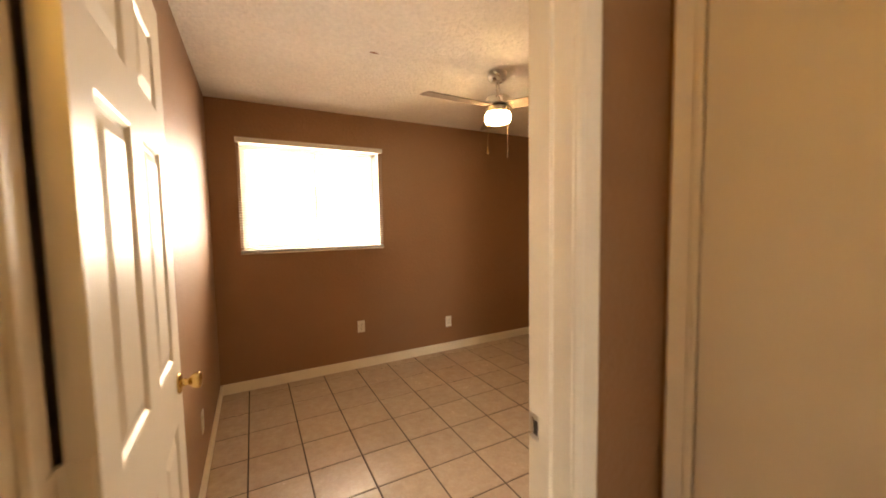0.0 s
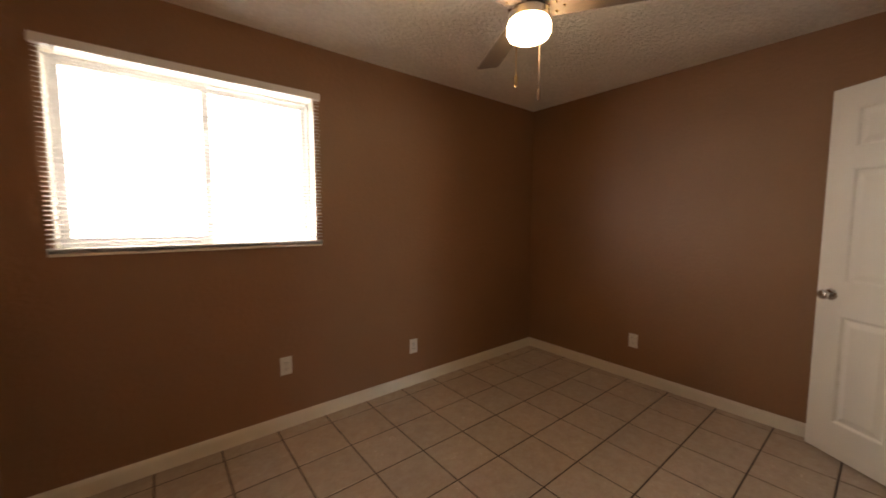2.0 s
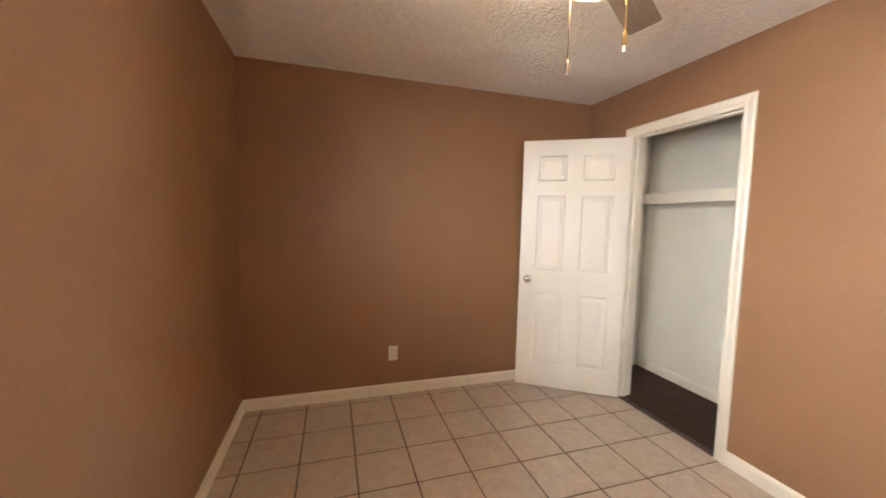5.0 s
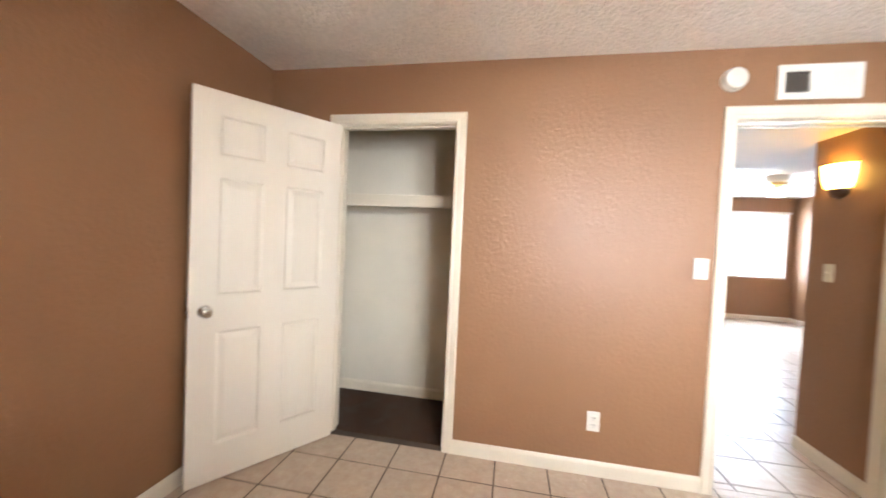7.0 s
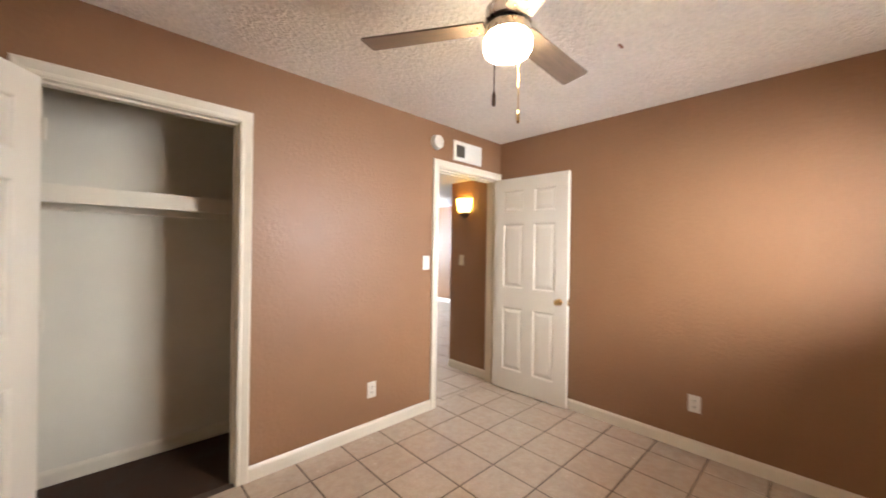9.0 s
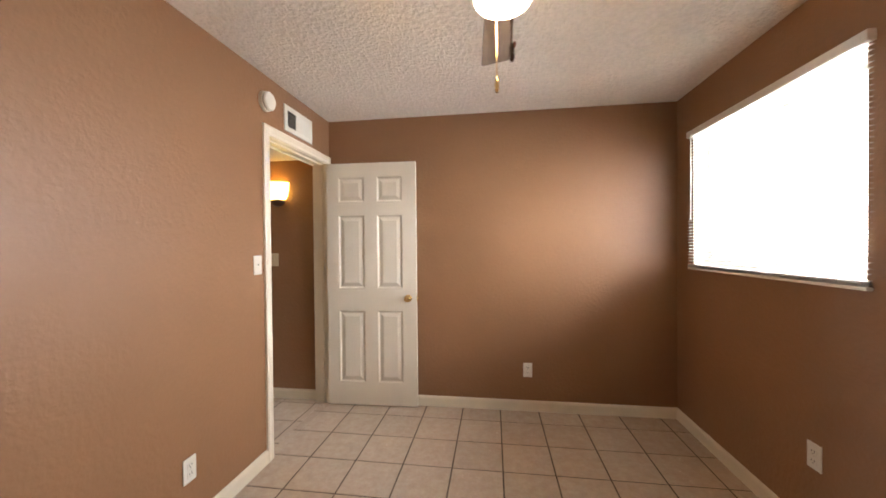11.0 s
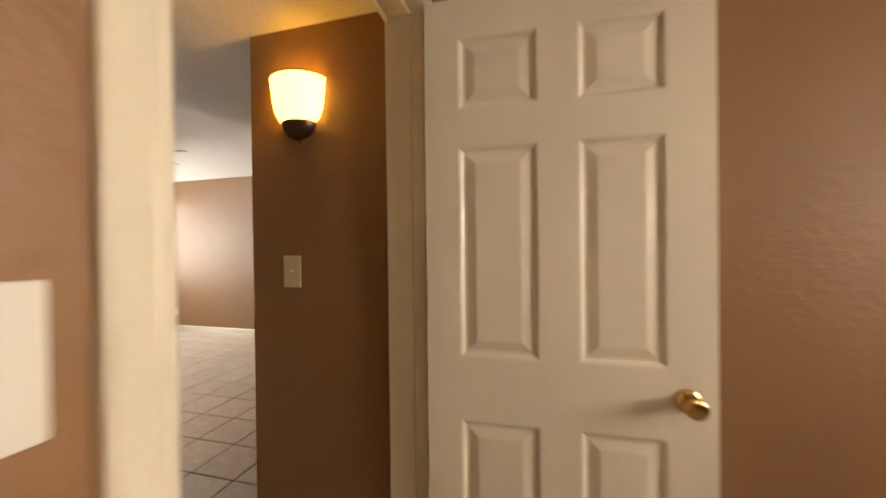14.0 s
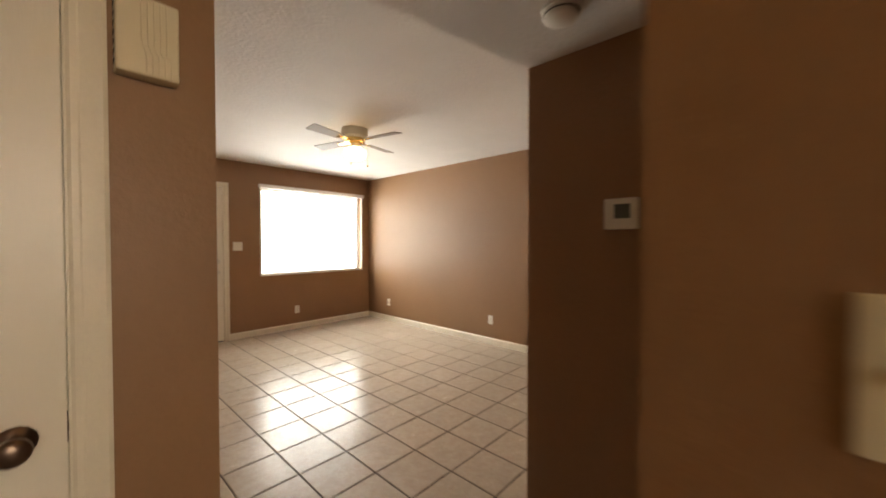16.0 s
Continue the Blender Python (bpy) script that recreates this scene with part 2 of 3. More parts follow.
setting("wall_west", box(-0.12, 0, -0.12, NORTH, 0, H), PAINT, "tan painted bedroom wall beside the open door", "wall")
setting("wall_east", box(EAST, EAST + 0.12, CLOSET_BACK - 0.12, NORTH, 0, H), PAINT, "tan painted plain bedroom wall", "wall")
setting("wall_south", boxes([(0, ENTRY[0] - 0.018, -0.12, 0, 0, H), (ENTRY[0] - 0.018, ENTRY[1] + 0.018, -0.12, 0, ENTRY[2] + 0.018, H),
                             (ENTRY[1] + 0.018, CLOSET[0] - 0.018, -0.12, 0, 0, H), (CLOSET[0] - 0.018, CLOSET[1] + 0.018, -0.12, 0, CLOSET[2] + 0.018, H),
                             (CLOSET[1] + 0.018, EAST, -0.12, 0, 0, H)]),
        PAINT, "tan painted bedroom wall with door and closet openings", "wall")
setting("ceiling", box(-0.12, EAST + 0.12, -0.12, NORTH + 0.16, TOP, TOP + 0.1), CEIL, "white knockdown textured bedroom ceiling", "ceiling")
# closet lining
setting("closet_wall", boxes([(CLOSET_WEST, EAST, CLOSET_BACK - 0.1, CLOSET_BACK, 0, H), (CLOSET_WEST - 0.1, CLOSET_WEST, CLOSET_BACK - 0.1, -0.12, 0, H),
                              (EAST - 0.004, EAST, CLOSET_BACK, -0.12, 0, H),
                              (CLOSET_WEST, CLOSET[0] - 0.018, -0.124, -0.12, 0, H), (CLOSET[1] + 0.018, EAST - 0.004, -0.124, -0.12, 0, H),
                              (CLOSET[0] - 0.018, CLOSET[1] + 0.018, -0.124, -0.12, CLOSET[2] + 0.018, H)]),
        CLOSET_PAINT, "off-white painted closet wall", "wall")
setting("closet_ceiling", box(CLOSET_WEST - 0.1, EAST, CLOSET_BACK - 0.1, -0.12, TOP, TOP + 0.1), CLOSET_PAINT, "plain white closet ceiling", "ceiling")
# hall
setting("wall_hall_west", box(-0.12, 0, HALL_END, -0.12, 0, H), PAINT, "tan painted hall wall under the sconce", "wall")
setting("wall_hall_east", box(HALL_EAST, HALL_EAST + 0.12, HALL_SOUTH - 0.12, -0.12, 0, H), PAINT, "tan painted hall wall around a white door", "wall")
CHD = (0.375, 1.050, 2.055)
setting("wall_hall_south", boxes([(CORNER, CHD[0] - 0.018, HALL_SOUTH - 0.12, HALL_SOUTH, 0, H), (CHD[1] + 0.018, HALL_EAST, HALL_SOUTH - 0.12, HALL_SOUTH, 0, H),
                                  (CHD[0] - 0.018, CHD[1] + 0.018, HALL_SOUTH - 0.12, HALL_SOUTH, CHD[2] + 0.018, H)]),
        PAINT, "tan painted hall wall with a door chime", "wall")
setting("wall_nook", boxes([(NOOK_WEST - 0.12, NOOK_WEST, LIV_NORTH, 0.3, 0, H), (NOOK_WEST, -0.12, 0.2, 0.3, 0, H)]), PAINT,
        "tan painted wall with a thermostat", "wall")
# hall ceiling, dropped, with a slanting edge towards the living room
bm = bmesh.new()
plan = [(HALL_EAST, -0.12), (0.0, -0.12), (0.0, HALL_END), (-0.12, HALL_END), (-0.12, 0.2), (NOOK_WEST, 0.2), (NOOK_WEST, LIV_NORTH), (CORNER, HALL_SOUTH), (HALL_EAST, HALL_SOUTH)]
low = [bm.verts.new((x, y, HALL_TOP)) for x, y in plan]
high = [bm.verts.new((x, y, TOP - 0.003)) for x, y in plan]
bm.faces.new(low)
bm.faces.new(high[::-1])
for i in range(len(plan)):
    j = (i + 1) % len(plan)
    bm.faces.new((low[i], low[j], high[j], high[i]))
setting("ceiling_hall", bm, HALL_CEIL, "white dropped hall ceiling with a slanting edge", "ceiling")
# living room
LDOOR = (-1.110, -0.205, 2.055)
setting("wall_living_south", boxes([(LIV_WEST - 0.12, LWIN[0], LIV_SOUTH - 0.16, LIV_SOUTH, 0, H), (LWIN[1], LDOOR[0] - 0.018, LIV_SOUTH - 0.16, LIV_SOUTH, 0, H),
                                    (LWIN[0], LWIN[1], LIV_SOUTH - 0.16, LIV_SOUTH, 0, LWIN[2]), (LWIN[0], LWIN[1], LIV_SOUTH - 0.16, LIV_SOUTH, LWIN[3], H),
                                    (LDOOR[0] - 0.018, LDOOR[1] + 0.018, LIV_SOUTH - 0.16, LIV_SOUTH, LDOOR[2] + 0.018, H),
                                    (LDOOR[1] + 0.018, CORNER + 0.12, LIV_SOUTH - 0.16, LIV_SOUTH, 0, H)]),
        PAINT, "tan painted living room wall with a wide window", "wall")
setting("wall_living_west", box(LIV_WEST - 0.12, LIV_WEST, LIV_SOUTH, LIV_NORTH + 0.12, 0, H), PAINT, "tan painted long living room wall", "wall")
setting("wall_living_north", box(LIV_WEST, NOOK_WEST - 0.12, LIV_NORTH, LIV_NORTH + 0.12, 0, H), PAINT, "tan painted living room wall", "wall")
setting("wall_living_east", box(CORNER, CORNER + 0.12, LIV_SOUTH, HALL_SOUTH - 0.12, 0, H), PAINT, "tan painted living room wall", "wall")
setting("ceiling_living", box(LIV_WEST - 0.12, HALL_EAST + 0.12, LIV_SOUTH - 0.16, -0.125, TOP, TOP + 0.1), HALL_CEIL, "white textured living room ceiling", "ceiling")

# ---- floors ----
GX, GY, PITCH = 2.0394, 1.457, 0.3054        # bedroom tiles
HX, HY, HALL_PITCH = -1.149, -2.272, 0.3075   # hall and living room tiles
JOINT = 0.0082
setting("ground", box(-400, 400, -400, 400, -0.30, -0.15), GROUND, "pale concrete ground outside the house", "ground")

# ---- trim ----
def casing(name, u0, u1, top, face, out, horizontal="x", width=0.062, label="cream painted moulded door casing"):
    """Moulded trim round three sides of an opening, on the plane at face, standing out by the sign of out."""
    prof = [(0, 0), (0, 0.009), (0.006, 0.012), (0.016, 0.012), (0.020, 0.010), (0.040, 0.014), (0.054, 0.017), (width, 0.013), (width, 0)]

    def at(u, z):
        return (u, face, z) if horizontal == "x" else (face, u, z)

    def axis(u, z):
        return (u, 0, z) if horizontal == "x" else (0, u, z)
    n = (0, out, 0) if horizontal == "x" else (out, 0, 0)
    path = [(at(u0, 0), axis(-1, 0), n), (at(u0, top), axis(-1, 1), n), (at(u1, top), axis(1, 1), n), (at(u1, 0), axis(1, 0), n)]
    return setting(name, sweep(path, prof), TRIM, label, "door casing")


def jamb(name, u0, u1, top, a, b, stop, horizontal="x", swing=1):
    """Lining of an opening from face a to face b, with a stop strip."""
    rows = [(u0 - 0.018, u0, a, b, 0, top + 0.018), (u1, u1 + 0.018, a, b, 0, top + 0.018), (u0, u1, a, b, top, top + 0.018),
            (u0, u0 + 0.011, stop - 0.016, stop + 0.016, 0, top), (u1 - 0.011, u1, stop - 0.016, stop + 0.016, 0, top), (u0 + 0.011, u1 - 0.011, stop - 0.016, stop + 0.016, top - 0.011, top)]
    if horizontal == "y":
        rows = [(r[2], r[3], r[0], r[1], r[4], r[5]) for r in rows]
    return setting(name, boxes(rows), TRIM, "cream painted door jamb with a stop", "door jamb")


casing("trim_entry_room", ENTRY[0] - 0.004, ENTRY[1] + 0.004, ENTRY[2] + 0.004, 0, 1)
casing("trim_entry_hall", ENTRY[0] - 0.004, ENTRY[1] + 0.004, ENTRY[2] - 0.012, -0.12, -1)
jamb("jamb_entry", ENTRY[0], ENTRY[1], ENTRY[2], -0.121, 0.001, -0.055)
casing("trim_closet", CLOSET[0] - 0.004, CLOSET[1] + 0.004, CLOSET[2] + 0.004, 0, 1)
jamb("jamb_closet", CLOSET[0], CLOSET[1], CLOSET[2], -0.126, 0.001, -0.055)
casing("trim_hall_door", CHD[0] - 0.004, CHD[1] + 0.004, CHD[2] - 0.012, HALL_SOUTH, 1)
jamb("jamb_hall_door", CHD[0], CHD[1], CHD[2], HALL_SOUTH - 0.121, HALL_SOUTH + 0.001, HALL_SOUTH - 0.06)
casing("trim_hall_east", -0.985, -0.196, 2.045, HALL_EAST, -1, "y")
casing("trim_front_door", LDOOR[0] - 0.004, LDOOR[1] + 0.004, LDOOR[2] + 0.004, LIV_SOUTH, 1)


def baseboard(a, b, normal, gap=0.0):
    (x0, y0), (x1, y1) = a, b
    prof = [(0, 0), (0.013, 0), (0.013, 0.066), (0.010, 0.076), (0.004, 0.086), (0, 0.086)]
    n, up = (*normal, 0), (0, 0, 1)
    bm = bmesh.new()
    rings = [[bm.verts.new(Vector((x, y, 0)) + Vector(n) * u + Vector(up) * w) for u, w in prof] for x, y in (a, b)]
    for i in range(len(prof)):
        j = (i + 1) % len(prof)
        bm.faces.new((rings[0][i], rings[0][j], rings[1][j], rings[1][i]))
    bm.faces.new(rings[0])
    bm.faces.new(rings[1][::-1])
    return setting("baseboard", bm, TRIM, "cream painted wooden baseboard", "baseboard")


CW = 0.066
baseboard((0.013, NORTH), (EAST - 0.013, NORTH), (0, -1))
baseboard((0, 0.02), (0, NORTH), (1, 0))
baseboard((EAST, 0.0), (EAST, NORTH), (-1, 0))
baseboard((ENTRY[1] + CW, 0), (CLOSET[0] - CW, 0), (0, 1))
baseboard((CLOSET[1] + CW, 0), (EAST - 0.013, 0), (0, 1))
baseboard((CLOSET_WEST, CLOSET_BACK), (EAST - 0.004, CLOSET_BACK), (0, 1))
baseboard((CLOSET_WEST, CLOSET_BACK + 0.013), (CLOSET_WEST, -0.124), (1, 0))
baseboard((0, HALL_END), (0, -0.137), (1, 0))
baseboard((ENTRY[1] + CW, -0.12), (HALL_EAST - 0.013, -0.12), (0, -1))
baseboard((HALL_EAST, HALL_SOUTH), (HALL_EAST, -1.05), (-1, 0))
baseboard((CORNER, HALL_SOUTH), (CHD[0] - CW, HALL_SOUTH), (0, 1))
baseboard((NOOK_WEST, LIV_NORTH), (NOOK_WEST, 0.2), (1, 0))
baseboard((LIV_WEST, LIV_SOUTH + 0.013), (LIV_WEST, LIV_NORTH), (1, 0))
baseboard((LIV_WEST, LIV_SOUTH), (LDOOR[0] - CW, LIV_SOUTH), (0, 1))
baseboard((LDOOR[1] + CW, LIV_SOUTH), (0.0, LIV_SOUTH), (0, 1))
baseboard((CORNER, LIV_SOUTH), (CORNER, HALL_SOUTH), (-1, 0))


# ---- doors ----
def panel_mesh(x0, x1, z0, z1, face, out):
    """A raised field inside a moulded recess, on the face at y = face that looks along out."""
    bm = bmesh.new()
    rings = []
    for inset, depth in ((0, 0), (0.006, -0.002), (0.014, -0.009), (0.022, -0.009), (0.047, -0.002), (0.052, -0.0015)):
        y = face + out * depth
        rings.append([bm.verts.new(p) for p in ((x0 + inset, y, z0 + inset), (x1 - inset, y, z0 + inset), (x1 - inset, y, z1 - inset), (x0 + inset, y, z1 - inset))])
    for a, b in zip(rings, rings[1:]):
        for i in range(4):
            j = (i + 1) % 4
            bm.faces.new((a[i], a[j], b[j], b[i]))
    bm.faces.new(rings[-1])
    return bm


def panel_door(name, label, width, height, knob, knob_label, at, knob_z=0.905, tag="door"):
    """Six-panel door, hinge edge at x = 0, faces at y = 0 and y = -0.035."""
    door = thing(name, label, tag, at=at)
    k = width / 0.762
    cols = [(0.100 * k, 0.325 * k), (0.432 * k, 0.647 * k)]
    rows = [(0.190, 0.794), (0.980, 1.594), (1.704, 1.913)]
    t = 0.035
    xs = [0, cols[0][0], cols[0][1], cols[1][0], cols[1][1], width]
    solid = [(xs[0], xs[1], -t, 0, 0, height), (xs[2], xs[3], -t, 0, 0, height), (xs[4], xs[5], -t, 0, 0, height)]
    zs = [0, *[z for r in rows for z in r], height]
    for c0, c1 in cols:
        for z0, z1 in zip(zs[::2], zs[1::2]):
            solid.append((c0, c1, -t, 0, z0, z1))
        solid.append((c0, c1, -t / 2 - 0.002, -t / 2 + 0.002, 0.1, height - 0.05))
    bm = boxes(solid)
    bmesh.ops.remove_doubles(bm, verts=bm.verts, dist=1e-5)
    part("slab", bm, DOOR, door)
    for c0, c1 in cols:
        for z0, z1 in rows:
            for face, out in ((0, 1), (-t, -1)):
                part("panel", panel_mesh(c0, c1, z0, z1, face, out), DOOR, door)
    kx = width - 0.070
    for out, face in ((1, 0), (-1, -t)):
        base = Matrix.Translation((kx, face, knob_z)) @ pose(0, 0, 0, -90 * out, 0, 0)
        knob_ob = part("knob", lathe([(0.0, 0.0), (0.031, 0.0), (0.032, 0.004), (0.027, 0.009), (0.013, 0.012), (0.010, 0.024), (0.013, 0.030), (0.020, 0.036),
                                      (0.0265, 0.047), (0.0255, 0.056), (0.020, 0.061), (0.0, 0.063)], 14, base), knob, door, knob_label, smooth=True)
    part("latch_plate", boxes([(width - 0.0005, width + 0.0018, -t / 2 - 0.0125, -t / 2 + 0.0125, knob_z - 0.028, knob_z + 0.028),
                               (width + 0.0018, width + 0.012, -t / 2 - 0.006, -t / 2 + 0.006, knob_z - 0.009, knob_z + 0.009)]), knob, door)
    for z in (0.22, 1.02, 1.82):
        hinge = part("hinge", tube([(-0.004, 0.006, z - 0.045), (-0.004, 0.006, z + 0.045)], 0.0065, 10), TRIM, door, "painted-over butt hinge")
        part("leaf", boxes([(-0.0025, -0.0004, -0.028, 0.002, z - 0.044, z + 0.044)]), TRIM, hinge)
    return door


ENTRY_TURN, CLOSET_TURN = 91.9, 56.4
panel_door("bedroom_door", "cream six-panel bedroom door standing open against the wall", 0.762, 2.03, BRASS, "polished brass knob",
           pose(0.056, 0.016, 0.012, 0, 0, ENTRY_TURN), 0.90)
panel_door("closet_door", "white six-panel closet door standing open", 0.800, 2.03, CHROME, "polished chrome knob",
               pose(3.148, 0.012, 0.012, 0, 0, CLOSET_TURN) @ Matrix.Translation((0, 0.035, 0)), 0.905)
panel_door("hall_door", "closed cream six-panel door in the hall", 0.669, 2.03, BRONZE, "antique bronze knob",
           pose(CHD[1] - 0.003, HALL_SOUTH - 0.04, 0.012, 0, 0, 180), 0.93)
# flat closed door on the hall's east side
side_door = thing("side_door", "closed cream flush door in the hall", "door")
part("slab", box(HALL_EAST - 0.006, HALL_EAST - 0.001, -0.981, -0.200, 0.012, 2.041, bevel=0.001), DOOR, side_door)
part("knob", lathe([(0.0, 0), (0.031, 0.0), (0.030, 0.006), (0.012, 0.012), (0.011, 0.03), (0.026, 0.045), (0.022, 0.06), (0.0, 0.062)], 16,
                   Matrix.Translation((HALL_EAST - 0.006, -0.90, 0.93)) @ pose(0, 0, 0, 0, -90, 0)), BRONZE, side_door, smooth=True)
# front door of the living room
front = thing("front_door", "white front door with a lockset in the living room", "door")
part("slab", box(LDOOR[0], LDOOR[1], LIV_SOUTH - 0.050, LIV_SOUTH - 0.008, 0.012, LDOOR[2] - 0.004, bevel=0.002), DOOR, front)
for z, name, r in ((0.93, "knob", 0.028), (1.07, "deadbolt", 0.026)):
    part(name, lathe([(0.0, 0), (r + 0.004, 0.0), (r + 0.003, 0.006), (r * 0.5, 0.012), (r * 0.5, 0.028), (r, 0.04), (r * 0.8, 0.054), (0.0, 0.056)], 16,
                     Matrix.Translation((LDOOR[0] + 0.07, LIV_SOUTH - 0.008, z)) @ pose(0, 0, 0, -90, 0, 0)), NICKEL, front, smooth=True)
part("weather_strip", box(LDOOR[0] + 0.002, LDOOR[1] - 0.002, LIV_SOUTH - 0.045, LIV_SOUTH - 0.004, 0.0, 0.012), RUBBER, front)
part("jamb", boxes([(LDOOR[0] - 0.018, LDOOR[0] - 0.001, LIV_SOUTH - 0.16, LIV_SOUTH + 0.001, 0, LDOOR[2] + 0.018),
                    (LDOOR[1] + 0.001, LDOOR[1] + 0.018, LIV_SOUTH - 0.16, LIV_SOUTH + 0.001, 0, LDOOR[2] + 0.018),
                    (LDOOR[0], LDOOR[1], LIV_SOUTH - 0.16, LIV_SOUTH + 0.001, LDOOR[2], LDOOR[2] + 0.018)]), TRIM, front)

# hinge leaves on the jamb of the bedroom door
leaf = thing("jamb_hinge", "painted-over hinge leaf on the door jamb", "hinge", "jamb hinges")
part("plate", box(0, 0.0022, -0.030, 0.020, -0.045, 0.045, bevel=0.0006), TRIM, leaf)
for dz in (-0.030, 0.0, 0.030):
    part("screw", lathe([(0.0, 0.0032), (0.0025, 0.003), (0.0038, 0.0022), (0.0, 0.0022)], 8, Matrix.Translation((0, -0.014, dz)) @ pose(0, 0, 0, 0, 90, 0)), TRIM, leaf)
leaf.matrix_basis = pose(ENTRY[0] + 0.0004, 0, 0.232)
for z in (1.032, 1.832):
    copy_thing(leaf, pose(ENTRY[0] + 0.0004, 0, z))

# strike plates in the jambs
for name, x, sign, y in (("strike_plate", ENTRY[1], -1, -0.020), ("strike_plate", CLOSET[0], 1, -0.020)):
    s = thing(name, "dull metal strike plate let into the door jamb", "strike plate", "strike plates")
    part("plate", box(x + sign * 0.0005, x + sign * 0.0022, y - 0.014, y + 0.022, 0.885, 0.945), NICKEL, s)
    part("hole", box(x + sign * 0.0022, x + sign * 0.0028, y - 0.007, y + 0.007, 0.898, 0.932), SLOT, s)


# ---- windows ----
def sliding_window(name, u0, u1, z0, z1, y, side, mid, label):
    """Two-light slider: y is its inner face, side the way outwards."""
    w = thing(name, label, "window")
    w["kind"] = "structure"

    def slab(a0, a1, c0, c1, d0, d1):
        ys = sorted((y + side * d0, y + side * d1))
        return (a0, a1, ys[0], ys[1], c0, c1)
    part("window_frame", boxes([slab(u0, u0 + 0.012, z0, z1, 0, 0.06), slab(u1 - 0.012, u1, z0, z1, 0, 0.06), slab(u0 + 0.012, u1 - 0.012, z0, z0 + 0.012, 0, 0.06),
                                slab(u0 + 0.012, u1 - 0.012, z1 - 0.012, z1, 0, 0.06)]), ALUMINIUM, w)
    b = 0.028 if u1 - u0 < 1.3 else 0.012
    for a0, a1, d in ((u0 + 0.012, mid + 0.008, 0.008), (mid - 0.008, u1 - 0.012, 0.032)):
        sash = part("sash", boxes([slab(a0, a0 + b, z0 + 0.012, z1 - 0.012, d, d + 0.02), slab(a1 - b, a1, z0 + 0.012, z1 - 0.012, d, d + 0.02),
                                   slab(a0 + b, a1 - b, z0 + 0.012, z0 + 0.012 + b, d, d + 0.02), slab(a0 + b, a1 - b, z1 - 0.012 - b, z1 - 0.012, d, d + 0.02)]), ALUMINIUM, w)
        pane = part("pane", boxes([slab(a0 + b, a1 - b, z0 + 0.012 + b, z1 - 0.012 - b, d + 0.008, d + 0.012)]), GLASS, sash)
        pane.visible_shadow = False
    return w


sliding_window("window_1", WIN[0] + LIN, WIN[1] - LIN, WIN[2] + LIN, WIN[3] - LIN, NORTH + 0.09, 1, 0.835, "white aluminium sliding bedroom window in daylight")
sliding_window("window_2", LWIN[0], LWIN[1], LWIN[2], LWIN[3], LIV_SOUTH - 0.09, -1, -2.43, "white aluminium sliding living room window in daylight")
# added emissive sheets beyond both windows, so the view out goes white
for nm, x0, x1, z0, z1, y in (("backdrop", -4, 6, -0.1, 5.5, NORTH + 2.6), ("backdrop", -9, 4, -0.1, 5.5, LIV_SOUTH - 2.8)):
    tagged(part(nm, box(x0, x1, y - 0.01, y + 0.01, z0, z1), GLOW), "glowing white sheet standing in for the bright outdoors", "backdrop", kind="structure")

# bedroom blind, hung on the wall's face over the opening
BY = NORTH - 0.016
blind = thing("window_blind", "white horizontal slat blind lowered with its slats open", "blind")
part("headrail", box(BLIND_X0, BLIND_X1, NORTH - 0.034, NORTH - 0.001, BLIND_Z1 - 0.042, BLIND_Z1, bevel=0.003), BLIND, blind)


def slat_mesh(length, width, crown, tilt):
    bm = bmesh.new()
    rows = []
    for k in range(5):
        u = (k / 4 - 0.5) * width
        w = crown * (1 - (2 * k / 4 - 1) ** 2)
        y, z = u * math.cos(tilt) - w * math.sin(tilt), u * math.sin(tilt) + w * math.cos(tilt)
        rows.append([bm.verts.new((x, y, z)) for x in (0, length)])
    for a, b in zip(rows, rows[1:]):
        bm.faces.new((a[0], a[1], b[1], b[0]))
    bmesh.ops.solidify(bm, geom=bm.faces[:], thickness=0.0009)
    me = bpy.data.meshes.new("slat")
    bm.to_mesh(me)
    bm.free()
    me.materials.append(BLIND)
    return me


SLAT = slat_mesh(BLIND_X1 - BLIND_X0 - 0.012, 0.025, 0.0022, radians(13))
n_slats = 46
for i in range(n_slats):
    ob = new("slat", SLAT)
    ob.parent = blind
    ob.matrix_basis = pose(BLIND_X0 + 0.006, BY, (BLIND_Z0 + 0.020 + i * 0.0042) if i < 5 else BLIND_Z0 + 0.040 + (i - 4) * (BLIND_Z1 - BLIND_Z0 - 0.096) / (n_slats - 5), 0, random.uniform(-0.06, 0.06), 0)
part("bottom_rail", box(BLIND_X0 + 0.006, BLIND_X1 - 0.006, BY - 0.013, BY + 0.013, BLIND_Z0 + 0.002, BLIND_Z0 + 0.016, bevel=0.003), BLIND, blind)
for x in (BLIND_X0 + 0.12, (BLIND_X0 + BLIND_X1) / 2, BLIND_X1 - 0.12):
    for dy in (-0.0135, 0.0135):
        part("cord", tube([(x, BY + dy, BLIND_Z0 + 0.01), (x, BY + dy, BLIND_Z1 - 0.04)], 0.0007, 5), BLIND, blind)
part("tilt_wand", tube([(BLIND_X0 + 0.075, NORTH - 0.040, BLIND_Z1 - 0.03), (BLIND_X0 + 0.075, NORTH - 0.042, BLIND_Z1 - 0.62)], 0.0035, 6), ALUMINIUM, blind, "clear grey tilt wand")

